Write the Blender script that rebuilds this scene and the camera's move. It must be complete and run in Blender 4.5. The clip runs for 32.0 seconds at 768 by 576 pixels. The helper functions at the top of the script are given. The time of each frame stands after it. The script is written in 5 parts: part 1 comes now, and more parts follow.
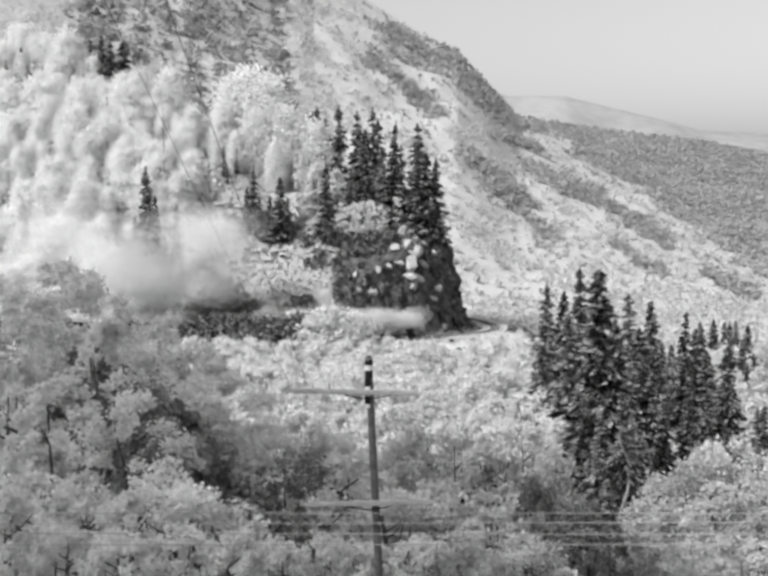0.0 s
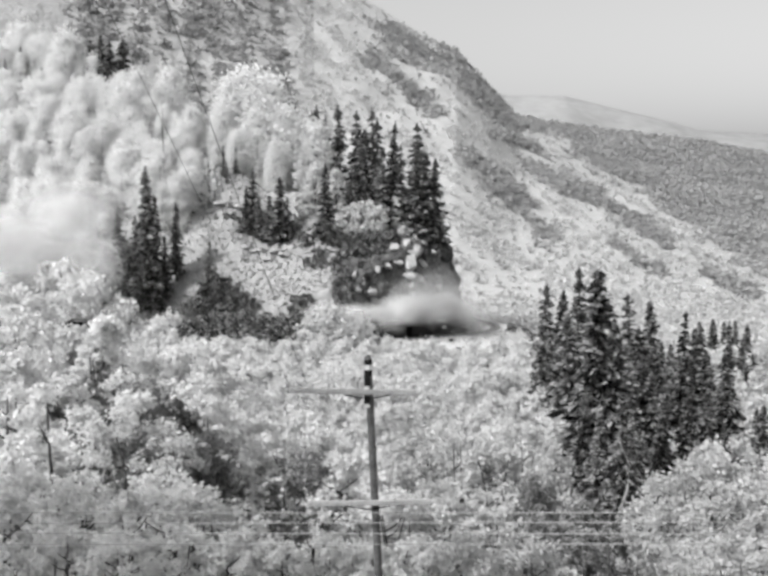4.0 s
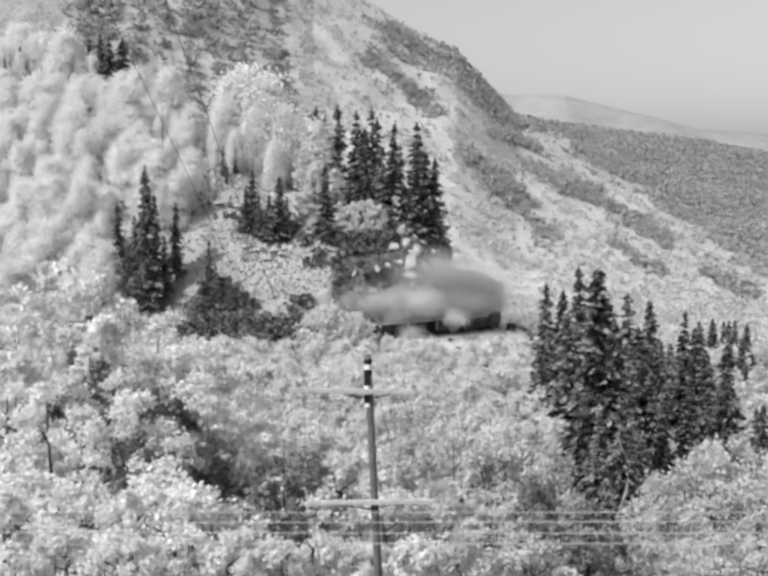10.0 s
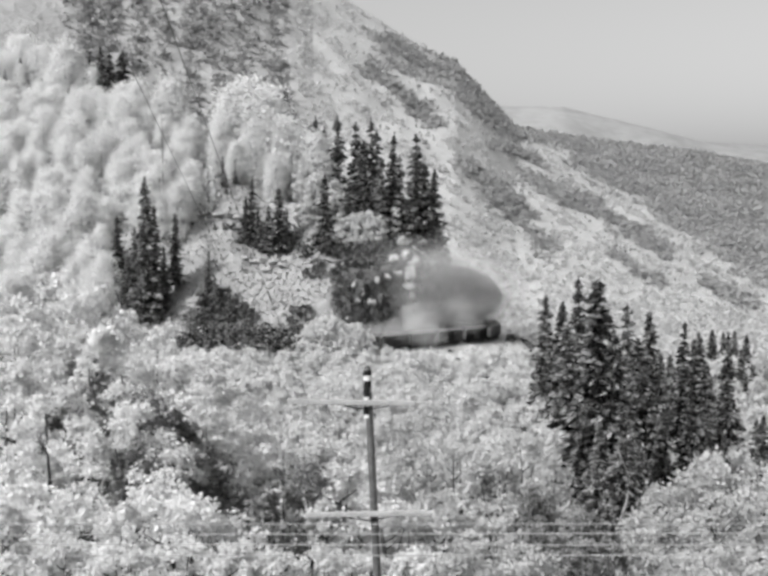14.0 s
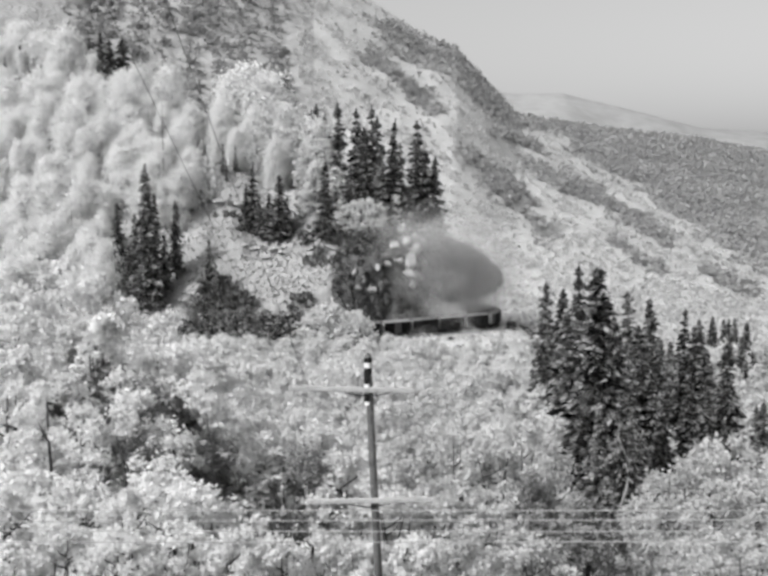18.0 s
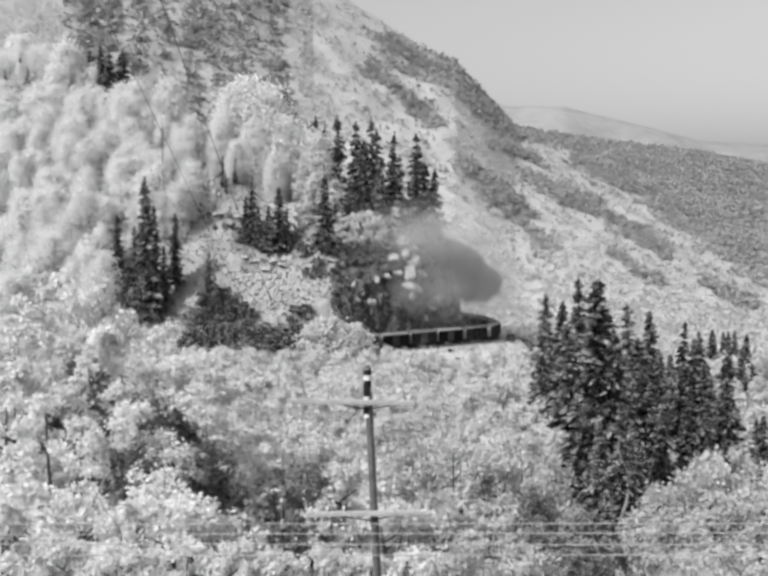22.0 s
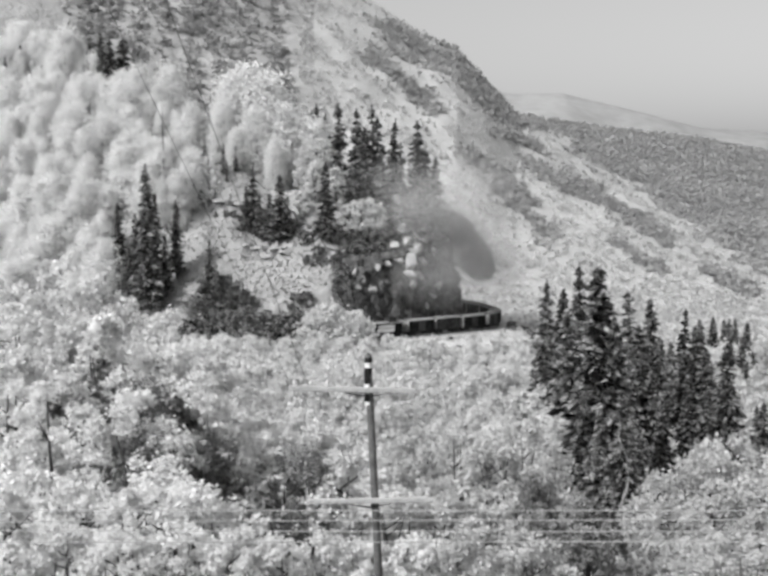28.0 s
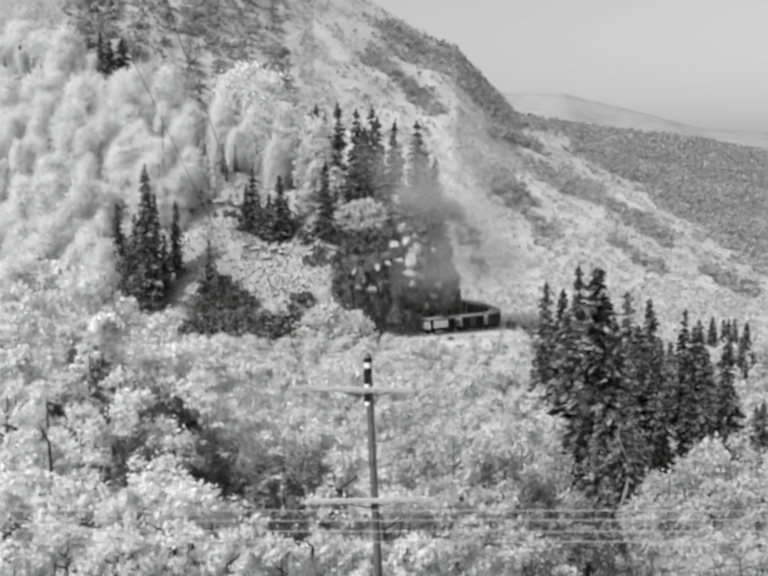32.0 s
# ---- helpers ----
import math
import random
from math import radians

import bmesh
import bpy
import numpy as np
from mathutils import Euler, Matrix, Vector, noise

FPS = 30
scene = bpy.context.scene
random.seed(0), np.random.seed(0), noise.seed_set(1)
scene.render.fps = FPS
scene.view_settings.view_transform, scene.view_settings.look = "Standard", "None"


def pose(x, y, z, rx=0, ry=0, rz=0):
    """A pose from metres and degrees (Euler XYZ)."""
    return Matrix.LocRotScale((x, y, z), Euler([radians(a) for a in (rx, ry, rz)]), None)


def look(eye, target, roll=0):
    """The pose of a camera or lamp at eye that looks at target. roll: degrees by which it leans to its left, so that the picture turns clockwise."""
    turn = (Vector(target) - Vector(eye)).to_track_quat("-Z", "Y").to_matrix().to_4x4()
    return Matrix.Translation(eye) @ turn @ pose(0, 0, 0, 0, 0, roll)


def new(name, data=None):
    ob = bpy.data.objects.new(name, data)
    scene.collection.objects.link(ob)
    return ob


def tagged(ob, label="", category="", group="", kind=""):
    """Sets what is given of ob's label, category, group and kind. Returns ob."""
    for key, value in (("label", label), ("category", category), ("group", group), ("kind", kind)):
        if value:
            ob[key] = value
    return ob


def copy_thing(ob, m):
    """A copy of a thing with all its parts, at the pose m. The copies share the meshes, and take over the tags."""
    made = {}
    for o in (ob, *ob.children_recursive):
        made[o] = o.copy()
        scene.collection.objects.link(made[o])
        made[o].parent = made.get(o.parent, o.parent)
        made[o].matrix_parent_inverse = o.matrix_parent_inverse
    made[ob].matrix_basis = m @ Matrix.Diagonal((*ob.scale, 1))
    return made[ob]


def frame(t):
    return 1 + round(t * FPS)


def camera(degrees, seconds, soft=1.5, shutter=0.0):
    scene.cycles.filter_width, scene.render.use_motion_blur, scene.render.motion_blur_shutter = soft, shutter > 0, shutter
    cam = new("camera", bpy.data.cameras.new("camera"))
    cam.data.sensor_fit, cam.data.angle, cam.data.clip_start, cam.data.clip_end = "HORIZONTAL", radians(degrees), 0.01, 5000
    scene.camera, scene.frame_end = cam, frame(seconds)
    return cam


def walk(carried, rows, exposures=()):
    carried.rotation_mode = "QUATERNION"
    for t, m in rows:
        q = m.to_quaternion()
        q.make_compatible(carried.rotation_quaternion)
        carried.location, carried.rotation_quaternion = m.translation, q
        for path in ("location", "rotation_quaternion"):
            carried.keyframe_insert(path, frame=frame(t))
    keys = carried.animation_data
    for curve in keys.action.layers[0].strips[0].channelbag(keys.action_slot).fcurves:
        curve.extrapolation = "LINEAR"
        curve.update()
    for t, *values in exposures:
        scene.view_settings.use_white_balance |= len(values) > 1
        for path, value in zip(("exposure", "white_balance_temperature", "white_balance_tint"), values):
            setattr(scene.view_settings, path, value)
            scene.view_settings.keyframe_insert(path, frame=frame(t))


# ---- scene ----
# The camera stands on a high bank; its film runs a little unsteadily through the gate: seconds, degrees of turn, degrees of tilt.
cam = camera(40.0, 32.0, soft=3.3)
EYE = (0.0, 0.0, 26.0)
scene.cycles.transparent_max_bounces = 160
walk(cam, [(t, pose(*EYE, 90 + tilt, 0, turn)) for t, turn, tilt in (
    (0, 0.044, -4.447), (0.5, 0.009, -4.553), (1, -0.027, -4.367), (1.5, -0.053, -4.394), (2, -0.044, -4.482), (2.5, -0.035, -4.411),
    (3, -0.044, -4.482), (3.5, 0.027, -4.447), (5.5, -0.044, -4.580), (6, 0.053, -4.296), (6.5, -0.044, -4.500), (7, 0.053, -4.385),
    (7.5, 0.053, -4.465), (8, 0.035, -4.199), (8.5, -0.027, -4.544), (9, 0.000, -4.500), (9.5, 0.018, -4.394), (10, 0.000, -4.491),
    (10.5, 0.080, -4.420), (11, 0.000, -4.465), (11.5, 0.000, -3.986), (12, -0.044, -4.411), (12.5, 0.062, -4.544), (13, -0.018, -4.500),
    (13.5, 0.018, -4.544), (14, -0.027, -3.888), (14.5, -0.009, -4.624), (16.5, 0.062, -4.216), (17, -0.009, -4.527), (17.5, -0.080, -4.385),
    (18, 0.000, -4.580), (18.5, 0.018, -4.367), (19, -0.044, -4.651), (19.5, 0.018, -4.500), (20, 0.062, -4.402), (20.5, 0.000, -4.624),
    (21, -0.044, -4.323), (21.5, -0.009, -4.349), (22, -0.027, -3.906), (22.5, -0.027, -4.535), (23, 0.000, -4.296), (23.5, -0.027, -4.580),
    (24, 0.035, -4.527), (24.5, 0.000, -4.624), (25, -0.080, -4.624), (25.5, 0.018, -4.660), (27.5, -0.027, -4.216), (28, 0.018, -4.580),
    (28.5, 0.071, -4.473), (29, 0.018, -4.527), (29.5, 0.000, -4.527), (30, -0.009, -4.527), (30.5, 0.018, -4.447), (31, 0.053, -4.500),
    (31.5, 0.018, -4.527), (32, 0.000, -4.580),
)],
     exposures=((0.0, 1.03), (3.5, 1.01), (6.0, 0.92), (9.0, 0.87), (19.0, 0.83), (32.0, 0.81)))

# ---- light: a high sun over the left shoulder, a pale bright sky; the film has no colour ----
SUN_TO = Vector((-0.66, -0.50, 0.82)).normalized()
sun_elevation = math.asin(SUN_TO.z)
world = bpy.data.worlds.new("sky")
scene.world = world
world.use_nodes = True
wn, wl = world.node_tree.nodes, world.node_tree.links
sky = wn.new("ShaderNodeTexSky")
sky.sky_type, sky.sun_disc = "NISHITA", False
sky.sun_elevation, sky.sun_rotation = sun_elevation, math.atan2(SUN_TO.x, SUN_TO.y)
sky.air_density, sky.dust_density, sky.ozone_density = 1.6, 3.5, 1.0
grey_sky = wn.new("ShaderNodeRGBToBW")
wl.new(sky.outputs[0], grey_sky.inputs[0])
wl.new(grey_sky.outputs[0], wn["Background"].inputs[0])
wn["Background"].inputs[1].default_value = 0.09
sun = new("sun", bpy.data.lights.new("sun", "SUN"))
sun.data.energy, sun.data.angle = 2.1, radians(0.6)
sun.matrix_world = look((-100, -20, 140), Vector((-100, -20, 140)) - SUN_TO)


# ---- materials: the film is black and white, so all colours are greys ----
def surface(name, dark, light, size, rough=0.85, bump=0.3, metal=0.0, vary=0.0, island=0.0, fine=6.0, through_light=0.0, thin=0.0, reach=0.1, gloss=0.25):
    """A grey surface mottled at two scales; vary: from object to object; island: from leaf to leaf."""
    m = bpy.data.materials.new(name)
    m.use_nodes = True
    n, l = m.node_tree.nodes, m.node_tree.links
    p = n["Principled BSDF"]
    p.inputs["Roughness"].default_value, p.inputs["Metallic"].default_value = rough, metal
    p.inputs["Specular IOR Level"].default_value = gloss
    where = n.new("ShaderNodeNewGeometry") if island or size > 3 else n.new("ShaderNodeTexCoord")
    spot = where.outputs["Position"] if island or size > 3 else where.outputs["Object"]
    coarse, grain = n.new("ShaderNodeTexNoise"), n.new("ShaderNodeTexNoise")
    coarse.inputs["Scale"].default_value, grain.inputs["Scale"].default_value = 1 / size, fine / size
    coarse.inputs["Detail"].default_value, grain.inputs["Detail"].default_value = 4, 5
    for tex in (coarse, grain):
        l.new(spot, tex.inputs["Vector"])
    mix = n.new("ShaderNodeMath")
    mix.operation = "MULTIPLY_ADD"
    l.new(grain.outputs[0], mix.inputs[0])
    mix.inputs[1].default_value = 0.45
    half = n.new("ShaderNodeMath")
    half.operation = "MULTIPLY"
    l.new(coarse.outputs[0], half.inputs[0])
    half.inputs[1].default_value = 0.55
    l.new(half.outputs[0], mix.inputs[2])
    value = mix.outputs[0]
    for amount, kind, socket in ((vary, "ShaderNodeObjectInfo", "Random"), (island, "ShaderNodeNewGeometry", "Random Per Island")):
        if amount:
            info, add = n.new(kind), n.new("ShaderNodeMath")
            add.operation = "MULTIPLY_ADD"
            l.new(info.outputs[socket], add.inputs[0])
            add.inputs[1].default_value = amount
            l.new(value, add.inputs[2])
            off = n.new("ShaderNodeMath")
            off.operation = "SUBTRACT"
            l.new(add.outputs[0], off.inputs[0])
            off.inputs[1].default_value = amount / 2
            value = off.outputs[0]
    ramp = n.new("ShaderNodeMapRange")
    ramp.inputs["From Min"].default_value, ramp.inputs["From Max"].default_value = 0.33, 0.67
    ramp.inputs["To Min"].default_value, ramp.inputs["To Max"].default_value = dark, light
    l.new(value, ramp.inputs["Value"])
    l.new(ramp.outputs[0], p.inputs["Base Color"])
    if bump:
        b = n.new("ShaderNodeBump")
        b.inputs["Strength"].default_value, b.inputs["Distance"].default_value = bump, reach
        l.new(grain.outputs[0], b.inputs["Height"])
        l.new(b.outputs[0], p.inputs["Normal"])
    if through_light:
        leaf, both = n.new("ShaderNodeBsdfTranslucent"), n.new("ShaderNodeMixShader")
        l.new(ramp.outputs[0], leaf.inputs["Color"])
        both.inputs[0].default_value = through_light
        l.new(p.outputs[0], both.inputs[1])
        l.new(leaf.outputs[0], both.inputs[2])
        l.new(both.outputs[0], n["Material Output"].inputs["Surface"])
        if thin:
            clear, veil = n.new("ShaderNodeBsdfTransparent"), n.new("ShaderNodeMixShader")
            veil.inputs[0].default_value = thin
            l.new(both.outputs[0], veil.inputs[1])
            l.new(clear.outputs[0], veil.inputs[2])
            l.new(veil.outputs[0], n["Material Output"].inputs["Surface"])
    return m


LEAF = surface("pale_leaves", 0.64, 0.80, 1.5, island=0.12, vary=0.14, bump=0, through_light=0.5, gloss=0.03)
LEAF_NEAR = surface("near_leaves", 0.69, 0.88, 1.0, island=0.2, vary=0.12, bump=0, through_light=0.5, gloss=0.03)
LEAF_GREY = surface("duller_near_leaves", 0.52, 0.72, 1.0, island=0.2, vary=0.12, bump=0, through_light=0.5, gloss=0.03)
LEAF_FAR = surface("pale_far_leaves", 0.77, 0.86, 3.0, island=0.05, vary=0.08, bump=0, through_light=0.58, gloss=0.0)
NEEDLE = surface("needles", 0.02, 0.36, 1.0, island=0.45, vary=0.16, bump=0, through_light=0.2, gloss=0.05)
# greyed needles: haze of the farther firs in the colour; shrubs share it
NEEDLE_GREY = surface("hazy_needles", 0.10, 0.24, 1.5, island=0.2, vary=0.2, bump=0, through_light=0.2)
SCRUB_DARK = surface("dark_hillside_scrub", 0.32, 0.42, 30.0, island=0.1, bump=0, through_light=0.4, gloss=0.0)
SCRUB = surface("hillside_scrub", 0.38, 0.48, 30.0, island=0.1, bump=0, through_light=0.5, gloss=0.0)
BRUSH = surface("low_brush", 0.3, 0.42, 6.0, island=0.2, bump=0, through_light=0.4, gloss=0.0)
SCRUB_PALE = surface("pale_hillside_scrub", 0.56, 0.67, 30.0, island=0.1, bump=0, through_light=0.5, gloss=0.0)
# ridge foliage paled, distance haze put into its colour
RIDGE_WOODS = surface("ridge_woods", 0.38, 0.48, 80.0, island=0.1, bump=0, through_light=0.5, gloss=0.0)
# darker leaf copy: the shade inside crown gaps is put into its colour
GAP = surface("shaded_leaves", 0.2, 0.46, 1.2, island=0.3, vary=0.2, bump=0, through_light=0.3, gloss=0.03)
BARK = surface("bark", 0.05, 0.16, 0.3, bump=0.6)
DEAD = surface("weathered_wood", 0.22, 0.42, 0.3, bump=0.5)
MEADOW = surface("pale_brush_ground", 0.24, 0.36, 9.0, bump=0.6, reach=0.4, fine=9)
# forest floor, darkened further for the shade in gaps between the trees
SHADED_FLOOR = surface("shaded_forest_floor", 0.03, 0.09, 2.0, bump=0.6, fine=9)
SCREE = surface("pale_fill", 0.42, 0.58, 4.0, bump=0.6, reach=0.25, fine=11)
SLOPE = surface("mountain_slope", 0.36, 0.45, 42.0, bump=0.6, reach=1.5, fine=9, gloss=0.0)
# ridge and hill greys also hold the distance haze in their colour
WOODS = surface("hazed_wooded_ridge", 0.27, 0.36, 60.0, bump=0.6, reach=5.0, fine=10, gloss=0.0)
HILLS = surface("hazed_far_hills", 0.24, 0.32, 300.0, bump=0.3, reach=12.0, fine=8, gloss=0.0)
ROCK = surface("rock", 0.02, 0.17, 1.6, bump=0.9, vary=0.4, reach=0.25, fine=5, gloss=0.1)
BLUFF = surface("bluff_rock", 0.008, 0.15, 2.2, bump=0.9, reach=0.25, fine=5, gloss=0.1)
ROCK_PALE = surface("pale_rock", 0.17, 0.44, 1.6, bump=0.8, vary=0.15, reach=0.2)
IRON = surface("black_iron", 0.008, 0.025, 0.8, rough=0.6, bump=0.1, gloss=0.1)
PAINT = surface("dark_car_paint", 0.01, 0.06, 1.1, rough=0.8, bump=0.1, vary=0.5, gloss=0.05)
ROOF = surface("dusty_roof", 0.10, 0.24, 1.2, bump=0.2, vary=0.4)
# pale panels; on the car ends the sun's brightness is put into the colour
PALE_END = surface("pale_sunlit_boards", 0.26, 0.40, 1.0, bump=0.2, vary=0.2)
WHITE = surface("white_paint", 0.62, 0.8, 0.8, bump=0.1)
COAL = surface("coal", 0.01, 0.04, 0.4, bump=0.9)
BALLAST = surface("ballast", 0.25, 0.5, 0.7, bump=0.9)
TIE = surface("tie_wood", 0.06, 0.14, 0.5, bump=0.5, vary=0.2)
RAIL = surface("rail_steel", 0.18, 0.34, 0.5, rough=0.4, metal=0.8, bump=0.1)
POLE = surface("pole_wood", 0.07, 0.19, 0.35, bump=0.5, gloss=0.05)
ARM = surface("crossarm_wood", 0.3, 0.52, 0.3, bump=0.4)
GLASS = surface("insulator_glass", 0.5, 0.7, 0.05, rough=0.15, bump=0)
WIRE = surface("dull_wire", 0.09, 0.16, 0.5, rough=0.6, metal=0.3, bump=0)
WIRE_BRIGHT = surface("bright_wire", 0.34, 0.5, 0.5, rough=0.5, bump=0)
SMOKE = surface("coal_smoke", 0.84, 0.97, 2.5, rough=1.0, bump=0, vary=0.3, through_light=0.5, gloss=0.0, thin=0.965)
WISP = surface("far_smoke", 0.94, 0.99, 5.0, rough=1.0, bump=0, vary=0.1, through_light=0.5, gloss=0.0, thin=0.9935)
VEIL = surface("thin_smoke", 0.9, 0.98, 5.0, rough=1.0, bump=0, vary=0.2, through_light=0.5, gloss=0.0, thin=0.991)
HAZE = surface("thin_steam", 0.85, 0.95, 6.0, rough=1.0, bump=0, vary=0.1, through_light=0.5, gloss=0.0, thin=0.97)
STEAM = surface("white_steam", 0.82, 0.95, 6.0, rough=1.0, bump=0, vary=0.1, through_light=0.5, gloss=0.0, thin=0.94)
CLOUD = surface("cloud", 0.7, 0.85, 40.0, rough=1.0, bump=0, through_light=0.35)


# ---- building blocks ----
def mesh_of(name, verts, faces, material, smooth_faces=False):
    me = bpy.data.meshes.new(name)
    me.from_pydata([tuple(v) for v in verts], [], [tuple(f) for f in faces])
    for m in (material if isinstance(material, (list, tuple)) else [material]):
        me.materials.append(m)
    if smooth_faces:
        me.polygons.foreach_set("use_smooth", [True] * len(me.polygons))
    me.update()
    return me


def part(name, me, parent, label="", at=None):
    ob = new(name, me)
    ob.parent = parent
    if at is not None:
        ob.matrix_basis = at
    if label:
        ob["label"] = label
    return ob


def from_bm(name, bm, material, smooth_faces=False):
    me = bpy.data.meshes.new(name)
    bm.to_mesh(me)
    bm.free()
    me.materials.append(material)
    if smooth_faces:
        me.polygons.foreach_set("use_smooth", [True] * len(me.polygons))
    return me


def box(bm, x0, x1, y0, y1, z0, z1, bevel=0.0):
    made = bmesh.ops.create_cube(bm, size=1)["verts"]
    for v in made:
        v.co = Vector(((x0 + x1) / 2 + v.co.x * (x1 - x0), (y0 + y1) / 2 + v.co.y * (y1 - y0), (z0 + z1) / 2 + v.co.z * (z1 - z0)))
    if bevel:
        edges = {e for v in made for e in v.link_edges}
        bmesh.ops.bevel(bm, geom=list(edges), offset=bevel, segments=1, affect="EDGES")


def rod(bm, a, b, r0, r1, sides=8):
    a, b = Vector(a), Vector(b)
    made = bmesh.ops.create_cone(bm, cap_ends=True, segments=sides, radius1=r0, radius2=r1, depth=(b - a).length)["verts"]
    turn = (b - a).to_track_quat("Z", "Y").to_matrix()
    for v in made:
        v.co = turn @ v.co + (a + b) / 2


def tube(points, radii, sides=7):
    """Vertices and faces of a bent, tapering limb."""
    points = [Vector(p) for p in points]
    verts, faces = [], []
    for k, (p, r) in enumerate(zip(points, radii)):
        lead = (points[min(k + 1, len(points) - 1)] - points[max(k - 1, 0)]).normalized()
        q = lead.to_track_quat("Z", "Y").to_matrix()
        for s in range(sides):
            a = math.tau * s / sides
            verts.append(p + q @ Vector((math.cos(a) * r, math.sin(a) * r, 0)))
    for k in range(len(points) - 1):
        for s in range(sides):
            i, j = k * sides + s, k * sides + (s + 1) % sides
            faces.append((i, j, j + sides, i + sides))
    faces.append(tuple(range(sides - 1, -1, -1)))
    faces.append(tuple(range((len(points) - 1) * sides, len(points) * sides)))
    return verts, faces


def joined(pieces):
    verts, faces = [], []
    for v, f in pieces:
        k = len(verts)
        verts.extend(v)
        faces.extend(tuple(i + k for i in q) for q in f)
    return verts, faces


def sprays(rng, centres, size, lean=None, long=1.5, flat=1.0):
    """One small folded leaf spray at each centre: four corners and a fold."""
    n = len(centres)
    a = rng.normal(size=(n, 3)) if lean is None else lean + rng.normal(size=(n, 3)) * 0.35
    a /= np.linalg.norm(a, axis=1)[:, None]
    a[:, 2] *= flat
    a /= np.linalg.norm(a, axis=1)[:, None]
    b = np.cross(a, rng.normal(size=(n, 3)) * [flat, flat, 1])
    b /= np.linalg.norm(b, axis=1)[:, None]
    c = np.cross(a, b)
    s = (size * rng.uniform(0.6, 1.35, (n, 1))) * 0.5
    tip, tail = centres + a * s * long, centres - a * s * long
    left, right = centres + b * s + c * s * 0.35, centres - b * s + c * s * 0.35
    verts = np.stack([tail, left, tip, right], 1).reshape(-1, 3)
    k = np.arange(n)[:, None] * 4
    faces = np.concatenate([k + [0, 1, 2], k + [0, 2, 3]])
    return verts, faces


def place(ob, x, y, scale=1.0, turn=0.0, sink=0.15, wide=1.0):
    z = float(ground(np.array([x]), np.array([y]))[0])
    ob.matrix_basis = pose(x, y, z - sink, 0, 0, turn) @ Matrix.Diagonal((scale * wide, scale * wide, scale, 1))
    return ob


def copy_at(ob, x, y, scale=1.0, turn=0.0, sink=0.15, wide=1.0):
    made = copy_thing(ob, Matrix.Identity(4))
    return place(made, x, y, scale, turn, sink, wide)


# ---- the lie of the land: heights in metres over the rails' datum, y runs up the valley ----
TRACK_Z = -0.9
TRACK_PLAN = [(-330, 300), (-240, 268), (-170, 246), (-120, 231), (-80, 221), (-45, 212), (-22, 207), (-8, 206.8), (-1, 209.5), (6, 214.3), (13, 219.4),
              (19, 223.9), (23, 228.5), (24.7, 234), (24.4, 241), (22.2, 249), (18.2, 257.5), (12.7, 266), (5, 276),
              (-5, 287), (-18, 301), (-38, 322), (-66, 346), (-104, 374), (-150, 402), (-210, 436)]


def glide(points, step=1.0):
    """An even run of places along a smooth curve through the points."""
    p = np.array([points[0], *points, points[-1]], float)
    out = []
    for k in range(1, len(p) - 2):
        a, b, c, d = p[k - 1:k + 3]
        for s in np.linspace(0, 1, 40, endpoint=False):
            out.append(0.5 * (2 * b + (c - a) * s + (2 * a - 5 * b + 4 * c - d) * s * s + (3 * b - a - 3 * c + d) * s ** 3))
    out = np.array(out)
    run = np.concatenate([[0], np.cumsum(np.hypot(*np.diff(out, axis=0).T))])
    even = np.arange(0, run[-1], step)
    return np.stack([np.interp(even, run, out[:, 0]), np.interp(even, run, out[:, 1])], 1)


TRACK = glide(TRACK_PLAN)


def smooth(a, b, v):
    s = np.clip((v - a) / (b - a), 0, 1)
    return s * s * (3 - 2 * s)


def waves(x, y, size, seed):
    """Cheap rolling unevenness between -1 and 1."""
    rng = np.random.RandomState(seed)
    total = np.zeros_like(x)
    for k in range(7):
        a, ph, w = rng.uniform(0, math.tau), rng.uniform(0, math.tau), rng.uniform(0.6, 2.2) / size
        total += np.sin((x * np.cos(a) + y * np.sin(a)) * w * math.tau + ph) / 7 ** 0.5
    return total / 1.6


def from_track(x, y):
    """Distance from the line of the track; positive within the bend, where the spur stands."""
    near, side = np.full(x.shape, 1e9), np.zeros(x.shape)
    lead = np.gradient(TRACK, axis=0)
    for (px, py), (tx, ty) in zip(TRACK[::2], lead[::2]):
        d2 = (x - px) ** 2 + (y - py) ** 2
        closer = d2 < near
        near = np.where(closer, d2, near)
        side = np.where(closer, tx * (y - py) - ty * (x - px), side)
    return np.sqrt(near) * np.sign(side)


def setback(x):
    """How much further from the track the face stands round the bend."""
    return np.interp(x, [6, 15], [0.0, 2.3])


